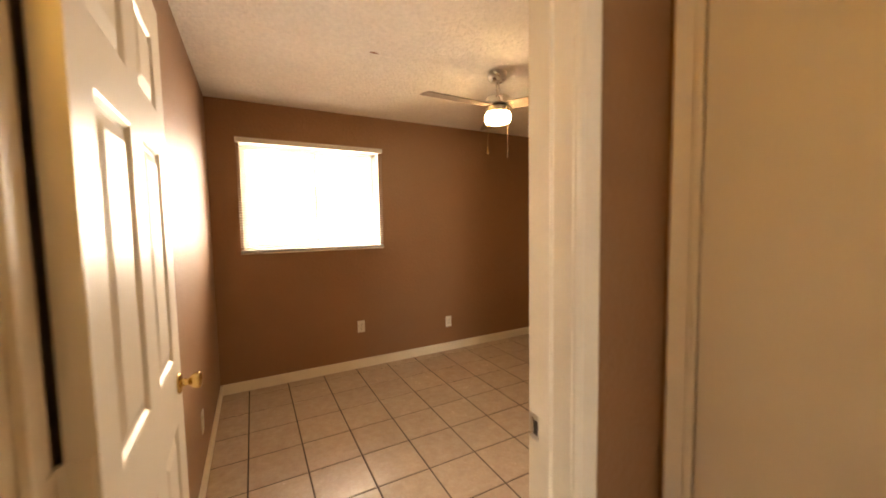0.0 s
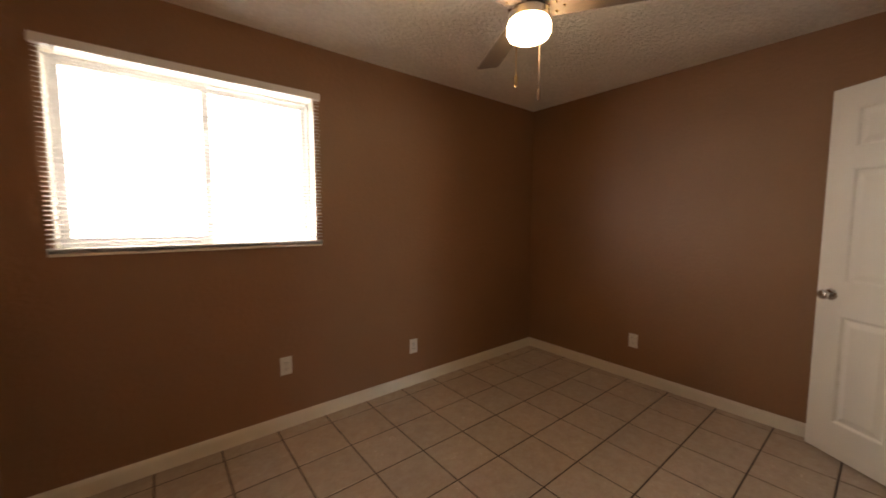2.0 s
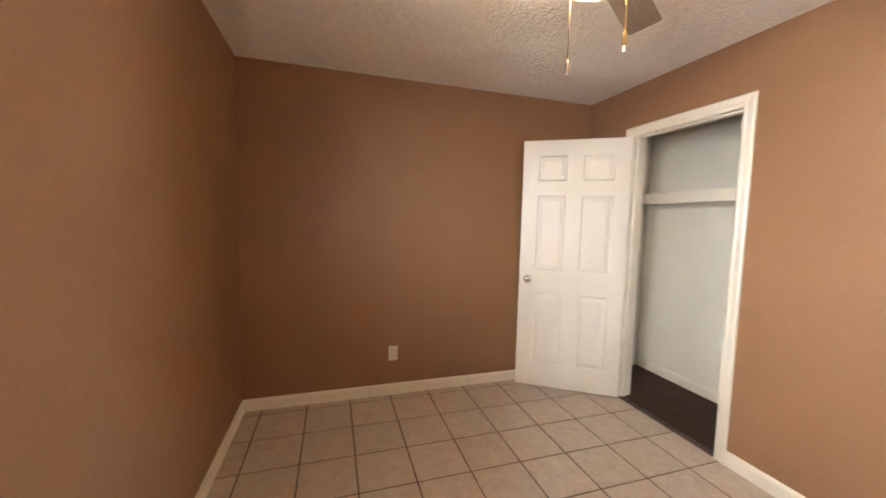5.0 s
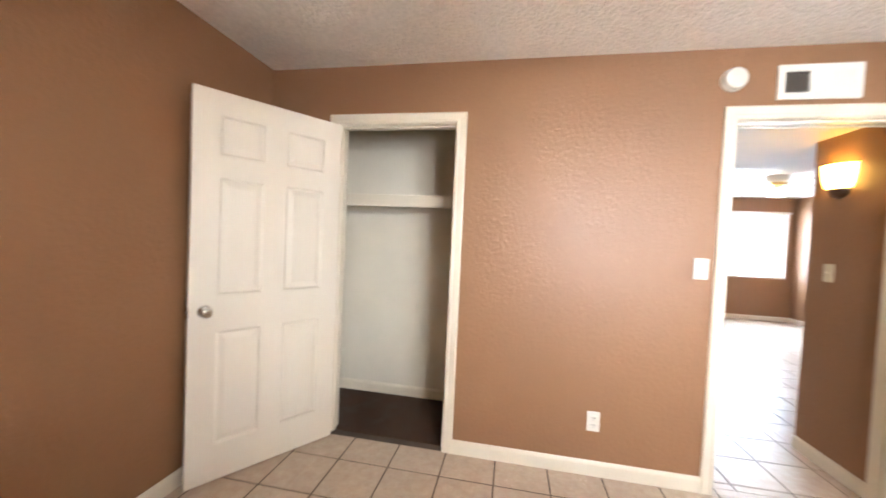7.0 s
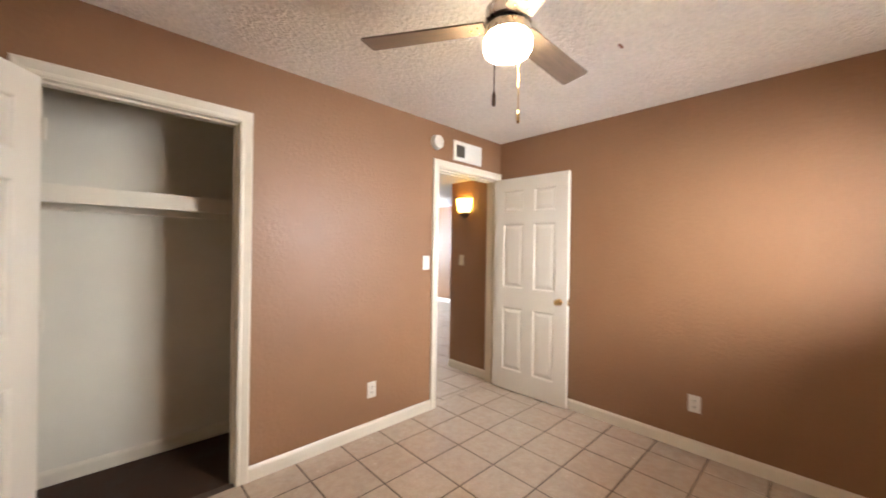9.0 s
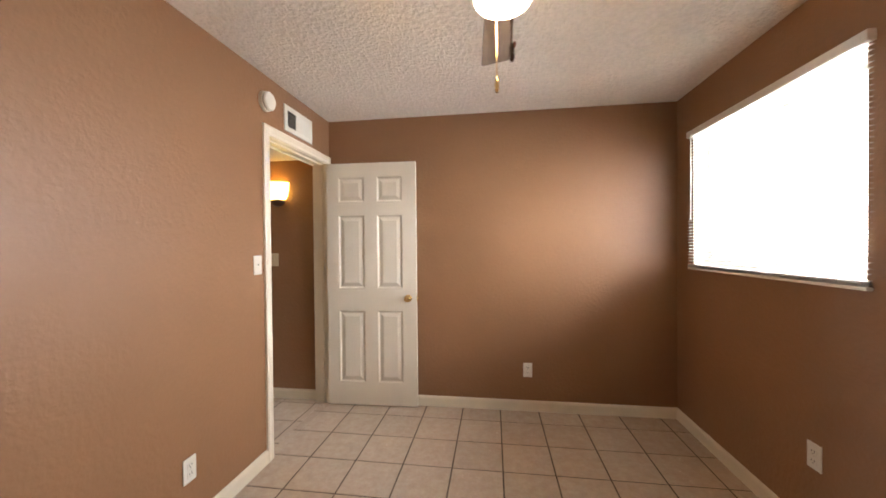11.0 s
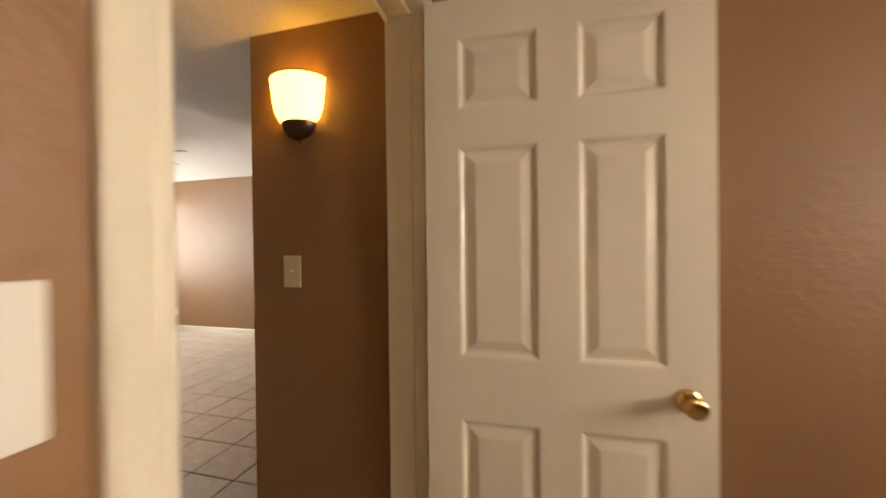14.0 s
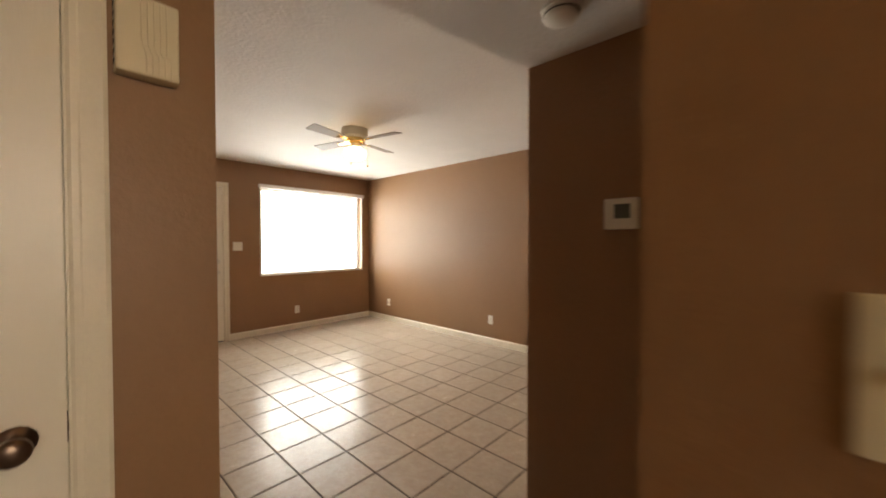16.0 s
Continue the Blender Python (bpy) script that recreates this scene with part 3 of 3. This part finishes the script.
# living room blind, drawn up out of the way, with its valance and sill
lblind = thing("vertical_blind", "white blind rail over the living room window", "blind")
part("valance", box(LWIN[0] - 0.03, LWIN[1] + 0.04, LIV_SOUTH, LIV_SOUTH + 0.06, LWIN[3] - 0.01, LWIN[3] + 0.045, bevel=0.004), BLIND, lblind)
part("bottom_rail", box(LWIN[0] - 0.015, LWIN[1] + 0.02, LIV_SOUTH + 0.004, LIV_SOUTH + 0.022, LWIN[2] - 0.012, LWIN[2] + 0.018, bevel=0.003), BLIND, lblind)
for x in (LWIN[0] - 0.01, LWIN[1] + 0.012):
    part("side_channel", box(x - 0.012, x + 0.012, LIV_SOUTH + 0.002, LIV_SOUTH + 0.016, LWIN[2] + 0.018, LWIN[3] - 0.01, bevel=0.002), BLIND, lblind)


# ---- bedroom ceiling fan ----
FX, FY = 1.840, 1.444
fan = thing("ceiling_fan", "brushed nickel ceiling fan with three wood blades and a lit bowl", "ceiling fan", at=pose(FX, FY, TOP))
part("canopy", lathe([(0.0, 0.0), (0.062, 0.0), (0.066, -0.012), (0.066, -0.040), (0.050, -0.060), (0.030, -0.068), (0.0, -0.068)], 36), NICKEL, fan, smooth=True)
part("downrod", lathe([(0.0, -0.06), (0.0125, -0.06), (0.0125, -0.168), (0.0, -0.168)], 16), NICKEL, fan, smooth=True)
part("coupling", lathe([(0.0, -0.154), (0.022, -0.154), (0.024, -0.160), (0.024, -0.170), (0.0, -0.170)], 20), NICKEL, fan, smooth=True)
part("motor_housing", lathe([(0.0, -0.164), (0.060, -0.164), (0.082, -0.172), (0.086, -0.182), (0.086, -0.222), (0.0, -0.222)], 40), NICKEL, fan, smooth=True)
part("motor_gap", lathe([(0.0, -0.222), (0.070, -0.222), (0.070, -0.238), (0.0, -0.238)], 32), SLOT, fan, smooth=True)
part("switch_housing", lathe([(0.0, -0.238), (0.076, -0.238), (0.083, -0.244), (0.083, -0.274), (0.078, -0.278), (0.0, -0.278)], 40), NICKEL, fan, smooth=True)
part("light_bowl", lathe([(0.0, -0.278), (0.078, -0.278), (0.086, -0.283), (0.090, -0.295), (0.089, -0.322), (0.082, -0.337), (0.060, -0.345), (0.0, -0.347)], 40), BOWL, fan,
     "lit round opal glass bowl", smooth=True)


def blade_mesh(r0, r1, w0, w1, thick):
    bm = bmesh.new()
    outline = [(r0, -w0 / 2), (r1 - 0.010, -w1 / 2), (r1, -w1 / 2 + 0.010), (r1, w1 / 2 - 0.010), (r1 - 0.010, w1 / 2), (r0, w0 / 2)]
    low = [bm.verts.new((x, y, -thick / 2)) for x, y in outline]
    high = [bm.verts.new((x, y, thick / 2)) for x, y in outline]
    bm.faces.new(low[::-1])
    bm.faces.new(high)
    for i in range(len(outline)):
        j = (i + 1) % len(outline)
        bm.faces.new((low[i], low[j], high[j], high[i]))
    return bm


BLADE_TURN, BLADE_R = (-58.0, 62.0, 182.0), 0.575
for a in BLADE_TURN:
    m = pose(0, 0, -0.230, 0, 0, a) @ pose(0, 0, 0, -10, 0, 0)
    bl = part("blade", blade_mesh(0.085, BLADE_R, 0.105, 0.128, 0.006), BLADE, fan, "weathered wood-grain blade", at=m)
    part("bracket", box(0.050, 0.150, -0.030, 0.030, 0.0030, 0.0065, bevel=0.001), NICKEL, bl)
    for sx, sy in ((0.110, -0.026), (0.110, 0.026), (0.140, 0.0)):
        part("screw", lathe([(0.0, -0.0075), (0.0035, -0.0070), (0.0055, -0.0045), (0.0055, -0.0030), (0.0, -0.0030)], 8, Matrix.Translation((sx, sy, 0))), BRASS, bl)
for (cx, cy), tip in (((0.1005, 0.0195), BRONZE), ((-0.1005, -0.0195), BRASS)):
    ch = part("pull_chain", tube([(cx * 0.75, cy * 0.75, -0.260), (cx * 0.9, cy * 0.9, -0.268), (cx * 0.98, cy * 0.98, -0.286), (cx * 1.0, cy * 1.0, -0.33), (cx * 1.0, cy * 1.0, -0.520)], 0.0022, 6), tip, fan, "thin beaded pull chain")
    part("fob", lathe([(0.0, 0.054), (0.003, 0.052), (0.0065, 0.040), (0.0072, 0.010), (0.005, 0.001), (0.0, 0.0)], 10, Matrix.Translation((cx * 1.0, cy * 1.0, -0.567))), tip, ch)

# ---- living room fan ----
lfan = thing("ceiling_fan", "white flush ceiling fan with four pale blades and a lit globe", "ceiling fan", at=pose(-1.607, -3.636, TOP))
part("canopy", lathe([(0.0, 0.0), (0.125, 0.0), (0.130, -0.02), (0.122, -0.075), (0.085, -0.095), (0.0, -0.095)], 36), WHITE_METAL, lfan, smooth=True)
part("motor_band", lathe([(0.0, -0.095), (0.098, -0.095), (0.102, -0.105), (0.098, -0.130), (0.055, -0.142), (0.0, -0.142)], 32), BRASS, lfan, smooth=True)
part("light_fitter", lathe([(0.0, -0.142), (0.050, -0.142), (0.058, -0.160), (0.066, -0.180), (0.0, -0.180)], 28), WHITE_METAL, lfan, smooth=True)
part("light_globe", lathe([(0.0, -0.180), (0.062, -0.180), (0.095, -0.202), (0.108, -0.232), (0.098, -0.268), (0.060, -0.294), (0.0, -0.302)], 32), LIV_BOWL, lfan, "lit ribbed glass globe", smooth=True)
for a in LIV_BLADES:
    bl = part("blade", blade_mesh(0.17, 0.53, 0.10, 0.125, 0.006), BLADE, lfan, "pale wood blade", at=pose(0, 0, -0.112, 0, 0, a) @ pose(0, 0, 0, 10, 0, 0))
    part("blade_iron", box(0.085, 0.22, -0.02, 0.02, -0.008, -0.003, bevel=0.001), BRASS, bl)
for cx, cy in ((0.06, 0.05), (-0.05, 0.06)):
    ch = part("pull_chain", tube([(cx, cy, -0.13), (cx * 1.6, cy * 1.6, -0.19), (cx * 1.6, cy * 1.6, -0.34)], 0.0014, 5), BRASS, lfan)
    part("fob", lathe([(0.0, 0.03), (0.006, 0.02), (0.006, 0.004), (0.0, 0.0)], 8, Matrix.Translation((cx * 1.6, cy * 1.6, -0.37))), BRASS, ch)


# ---- wall plates ----
def outlet(m, label, mat=PLASTIC):
    """Duplex outlet; its plate lies in the xz plane and faces +y."""
    o = thing("wall_outlet", label, "outlet", "duplex wall outlets", m)
    part("plate", box(-0.0355, 0.0355, 0.0, 0.0055, -0.0575, 0.0575, bevel=0.002), mat, o)
    for z in (-0.0205, 0.0205):
        r = part("receptacle", box(-0.0165, 0.0165, 0.0055, 0.0085, z - 0.0145, z + 0.0145, bevel=0.002), mat, o)
        part("slots", boxes([(-0.0085, -0.0055, 0.0085, 0.0091, z - 0.002, z + 0.008), (0.0055, 0.0085, 0.0085, 0.0091, z - 0.001, z + 0.007), (-0.002, 0.002, 0.0085, 0.0091, z - 0.0105, z - 0.006)]), SLOT, r)
    part("screw", lathe([(0.0, 0.0072), (0.002, 0.007), (0.003, 0.0055), (0.0, 0.0054)], 8, pose(0, 0, 0, -90, 0, 0)), NICKEL, o)
    return o


def switch(m, label, mat=PLASTIC, gangs=1):
    w = 0.0355 + 0.023 * (gangs - 1)
    s = thing("light_switch", label, "light switch", "", m)
    part("plate", box(-w, w, 0.0, 0.0055, -0.0575, 0.0575, bevel=0.002), mat, s)
    for g in range(gangs):
        x = (g - (gangs - 1) / 2) * 0.046
        part("slot", box(x - 0.0052, x + 0.0052, 0.0055, 0.0062, -0.0120, 0.0120), mat, s)
        bm = box(x - 0.0042, x + 0.0042, 0.0055, 0.018, -0.004, 0.006, bevel=0.001)
        bmesh.ops.rotate(bm, verts=bm.verts, cent=(x, 0.0055, 0), matrix=Matrix.Rotation(radians(22), 3, "X"))
        part("toggle", bm, mat, s)
        for z in (-0.030, 0.030):
            part("screw", lathe([(0.0, 0.0072), (0.002, 0.007), (0.003, 0.0055), (0.0, 0.0054)], 8, Matrix.Translation((x, 0, z)) @ pose(0, 0, 0, -90, 0, 0)), mat, s)
    return s


outlet(pose(1.488, 0, 0.318), "white duplex outlet low on the tan wall between doors")
outlet(pose(0, 1.678, 0.332, 0, 0, -90), "white duplex outlet low on the tan wall by the open door")
outlet(pose(EAST, 1.738, 0.332, 0, 0, 90), "white duplex outlet low on the plain tan wall")
outlet(pose(1.189, NORTH, 0.408, 0, 0, 180), "white duplex outlet low under the window wall")
outlet(pose(2.160, NORTH, 0.320, 0, 0, 180), "white outlet low on the tan wall past the window")
switch(pose(0.980, 0, 1.240), "white toggle light switch beside the bedroom door")
switch(pose(0, -0.522, 1.233, 0, 0, -90), "ivory toggle light switch under the hall sconce", IVORY)
switch(pose(-1.285, LIV_SOUTH, 1.269), "white double light switch by the front door", PLASTIC, 2)
outlet(pose(-2.105, LIV_SOUTH, 0.296), "white outlet low under the living room window")
outlet(pose(LIV_WEST, -5.415, 0.308, 0, 0, -90), "white outlet low on the long living room wall")
outlet(pose(LIV_WEST, -3.312, 0.318, 0, 0, -90), "white outlet low on the long living room wall")

# ---- fixtures above the bedroom door ----
alarm = thing("smoke_alarm", "round white smoke alarm high above the door", "smoke alarm", at=pose(0.888, 0, 2.257, -90, 0, 0))
part("base", lathe([(0.0, 0.0), (0.060, 0.0), (0.062, 0.004), (0.060, 0.022), (0.0, 0.022)], 36), PLASTIC, alarm, smooth=True)
part("cover", lathe([(0.0, 0.022), (0.056, 0.022), (0.056, 0.038), (0.050, 0.045), (0.030, 0.048), (0.0, 0.049)], 36), PLASTIC, alarm, smooth=True)
part("grille", lathe([(0.0560, 0.0255), (0.0568, 0.0270), (0.0560, 0.0285)], 36), SLOT, alarm)

vent = thing("air_register", "white metal supply air register above the door", "air vent", at=pose(0.493, 0, 2.238))
VW, VH = 0.187, 0.089
part("frame", boxes([(-VW, -VW + 0.034, 0, 0.008, -VH, VH), (VW - 0.034, VW, 0, 0.008, -VH, VH), (-VW + 0.034, VW - 0.034, 0, 0.008, -VH, -VH + 0.034),
                     (-VW + 0.034, VW - 0.034, 0, 0.008, VH - 0.034, VH), (0.036, 0.044, 0, 0.006, -VH + 0.034, VH - 0.034)]), WHITE_METAL, vent)
part("backing", box(-VW + 0.03, VW - 0.03, 0.0004, 0.001, -VH + 0.03, VH - 0.03), SLOT, vent)
for i in range(16):
    x = -VW + 0.038 + i * 0.0118
    turn = 32 if x > 0.04 else -9
    wide = 0.0036 if x > 0.04 else 0.0075
    if abs(x - 0.040) > 0.006:
        sl = bmesh.new()
        add_box(sl, -wide, wide, -0.0005, 0.0005, -VH + 0.034, VH - 0.034)
        part("slat", sl, WHITE_METAL, vent, at=pose(x, 0.0072, 0, 0, 0, turn))
for i in range(8):
    x = 0.052 + i * 0.0128
    if x < VW - 0.036:
        part("slat", box(-0.0010, 0.0010, 0, 0.004, -VH + 0.034, VH - 0.034), NICKEL, vent, at=pose(x, 0.0020, 0))

# rusty mark on the bedroom ceiling
RUST = material("rust_stain", (0.30, 0.10, 0.05), 0.8, var=0.3, var_scale=40)
mark = thing("ceiling_stain", "small rusty smear on the textured ceiling", "stain", at=pose(0.99, 1.53, TOP - 0.0045))
part("smear", lathe([(0.0, -0.001), (0.010, -0.0005), (0.016, 0.001), (0.0, 0.0045)], 12, Matrix.Diagonal((2.0, 0.5, 1, 1))), RUST, mark, smooth=True)

# ---- closet ----
setting("closet_floor", box(CLOSET_WEST, EAST - 0.004, CLOSET_BACK, -0.061, -0.15, 0.001), CARPET, "worn dark brown closet carpet", "floor")
shelf = thing("closet_shelf", "white painted closet shelf with a deep front edge", "shelf")
part("board", box(CLOSET_WEST, EAST - 0.004, CLOSET_BACK, CLOSET_BACK + 0.31, 1.632, 1.650), TRIM, shelf)
part("front_edge", box(CLOSET_WEST, EAST - 0.004, CLOSET_BACK + 0.31, CLOSET_BACK + 0.329, 1.562, 1.652, bevel=0.002), TRIM, shelf)
part("cleat", box(CLOSET_WEST, EAST - 0.004, CLOSET_BACK, CLOSET_BACK + 0.018, 1.542, 1.632), TRIM, shelf)

# ---- hall fixtures ----
sconce = thing("wall_sconce", "lit amber glass wall sconce with a bronze base", "wall lamp", at=pose(0, -0.482, 1.692, 0, 0, -90))
half = Matrix.Diagonal((1, 0.82, 1, 1))
glass_profile = [(0.062, 0.068), (0.078, 0.082), (0.090, 0.108), (0.097, 0.140), (0.101, 0.175), (0.106, 0.222)]
bm = lathe(glass_profile, 28, half, 180)
bmesh.ops.solidify(bm, geom=bm.faces[:], thickness=0.004)
part("shade", bm, SCONCE_GLASS, sconce, "glowing amber glass bowl", smooth=True)
bm = lathe([(0.104, 0.221), (0.108, 0.221), (0.108, 0.226), (0.104, 0.226)], 28, half, 180)
part("rim", bm, BRONZE, sconce, smooth=True)
bm = lathe([(0.0, 0.000), (0.004, 0.001), (0.005, 0.008), (0.004, 0.013), (0.026, 0.017), (0.046, 0.028), (0.060, 0.046), (0.066, 0.066), (0.066, 0.074), (0.0, 0.076)], 28, half, 180)
part("base_cup", bm, BRONZE, sconce, "antique bronze cup with a finial", smooth=True)
part("back_plate", box(-0.055, 0.055, 0, 0.006, 0.035, 0.20, bevel=0.002), BRONZE, sconce)

chime = thing("door_chime", "ivory plastic door chime box high on the wall", "door chime", at=pose(0.244, HALL_SOUTH, 1.775))
part("cover", box(-0.055, 0.055, 0.0, 0.045, -0.085, 0.085, bevel=0.004), IVORY, chime)
for i in range(5):
    part("rib", tube([(0.012 - i * 0.011, 0.0455, 0.08), (0.012 - i * 0.011, 0.0455, -0.01 - 0.006 * i), (0.004 - i * 0.011, 0.0455, -0.04), (0.004 - i * 0.011, 0.0455, -0.08)], 0.0016, 6), IVORY, chime)
for i in range(7):
    part("vent_slot", box(0.0548, 0.0558, 0.008, 0.030, -0.066 + i * 0.020, -0.058 + i * 0.020), SLOT, chime)

thermostat = thing("thermostat", "white wall thermostat with a grey display", "thermostat", at=pose(NOOK_WEST, -1.030, 1.433, 0, 0, -90))
part("case", box(-0.060, 0.060, 0.0, 0.026, -0.058, 0.058, bevel=0.005), PLASTIC, thermostat)
part("display", box(-0.034, 0.022, 0.026, 0.0272, -0.018, 0.036), SCREEN, thermostat, "dark grey display")
part("button", box(0.032, 0.046, 0.026, 0.029, -0.004, 0.010, bevel=0.002), PLASTIC, thermostat)

alarm2 = thing("smoke_alarm", "round white smoke alarm on the hall ceiling", "smoke alarm", at=pose(-0.780, -1.140, HALL_TOP, 180, 0, 0))
part("base", lathe([(0.0, 0.0), (0.066, 0.0), (0.068, 0.004), (0.068, 0.012), (0.0, 0.012)], 32), PLASTIC, alarm2, smooth=True)
part("cover", lathe([(0.0, 0.012), (0.060, 0.012), (0.056, 0.034), (0.040, 0.042), (0.0, 0.044)], 32), PLASTIC, alarm2, smooth=True)
part("vents", lathe([(0.0585, 0.018), (0.060, 0.020), (0.0585, 0.024)], 32), SLOT, alarm2)

def tile_mesh(w, d):
    bm = bmesh.new()
    e, t = 0.0025, 0.004
    top = [bm.verts.new(p) for p in ((e, e, 0), (w - e, e, 0), (w - e, d - e, 0), (e, d - e, 0))]
    low = [bm.verts.new(p) for p in ((0, 0, -0.002), (w, 0, -0.002), (w, d, -0.002), (0, d, -0.002))]
    bot = [bm.verts.new(p) for p in ((0, 0, -t), (w, 0, -t), (w, d, -t), (0, d, -t))]
    bm.faces.new(top)
    for a, b in ((low, top), (bot, low)):
        for i in range(4):
            j = (i + 1) % 4
            bm.faces.new((a[i], a[j], b[j], b[i]))
    me = bpy.data.meshes.new("tile")
    bm.to_mesh(me)
    bm.free()
    me.materials.append(TILE)
    return me


SHARED = {}


def lay_tiles(floor, x0, x1, y0, y1, GX=GX, GY=GY, PITCH=PITCH):
    i0, i1 = math.floor((x0 - GX) / PITCH), math.ceil((x1 - GX) / PITCH)
    j0, j1 = math.floor((y0 - GY) / PITCH), math.ceil((y1 - GY) / PITCH)
    for i in range(i0, i1):
        for j in range(j0, j1):
            a0, a1 = max(GX + i * PITCH + JOINT / 2, x0), min(GX + (i + 1) * PITCH - JOINT / 2, x1)
            b0, b1 = max(GY + j * PITCH + JOINT / 2, y0), min(GY + (j + 1) * PITCH - JOINT / 2, y1)
            if a1 - a0 < 0.02 or b1 - b0 < 0.02:
                continue
            key = (round(a1 - a0, 4), round(b1 - b0, 4))
            if key not in SHARED:
                SHARED[key] = tile_mesh(*key)
            ob = new("tile", SHARED[key])
            ob.parent = floor
            ob.location = (a0, b0, random.uniform(-0.0004, 0.0004))


def floor_bed(name, x0, x1, y0, y1, label):
    return setting(name, box(x0, x1, y0, y1, -0.15, -0.0028), GROUT, label, "floor")


floor_1 = floor_bed("floor", 0, EAST, -0.06, NORTH, "beige ceramic tile bedroom floor with brown grout")
floor_2 = floor_bed("floor_hall", NOOK_WEST, HALL_EAST, HALL_SOUTH, -0.06, "beige ceramic tile hall floor with brown grout")
floor_3 = floor_bed("floor_living", LIV_WEST, CORNER, LIV_SOUTH, HALL_SOUTH, "glossy beige ceramic tile living room floor")
floor_4 = floor_bed("floor_nook", LIV_WEST, NOOK_WEST, HALL_SOUTH, LIV_NORTH, "beige ceramic tile floor by the hall")
lay_tiles(floor_1, 0, EAST, 0, NORTH)
lay_tiles(floor_1, ENTRY[0] - 0.018, ENTRY[1] + 0.018, -0.06, -0.001)
lay_tiles(floor_2, 0, HALL_EAST, HALL_SOUTH, -0.12, HX, HY, HALL_PITCH)
lay_tiles(floor_2, ENTRY[0] - 0.018, ENTRY[1] + 0.018, -0.119, -0.061, HX, HY, HALL_PITCH)
lay_tiles(floor_2, NOOK_WEST, -0.001, HALL_SOUTH, HALL_END, HX, HY, HALL_PITCH)
lay_tiles(floor_3, LIV_WEST, CORNER, LIV_SOUTH, HALL_SOUTH - 0.001, HX, HY, HALL_PITCH)
lay_tiles(floor_4, LIV_WEST, NOOK_WEST - 0.001, HALL_SOUTH, LIV_NORTH, HX, HY, HALL_PITCH)
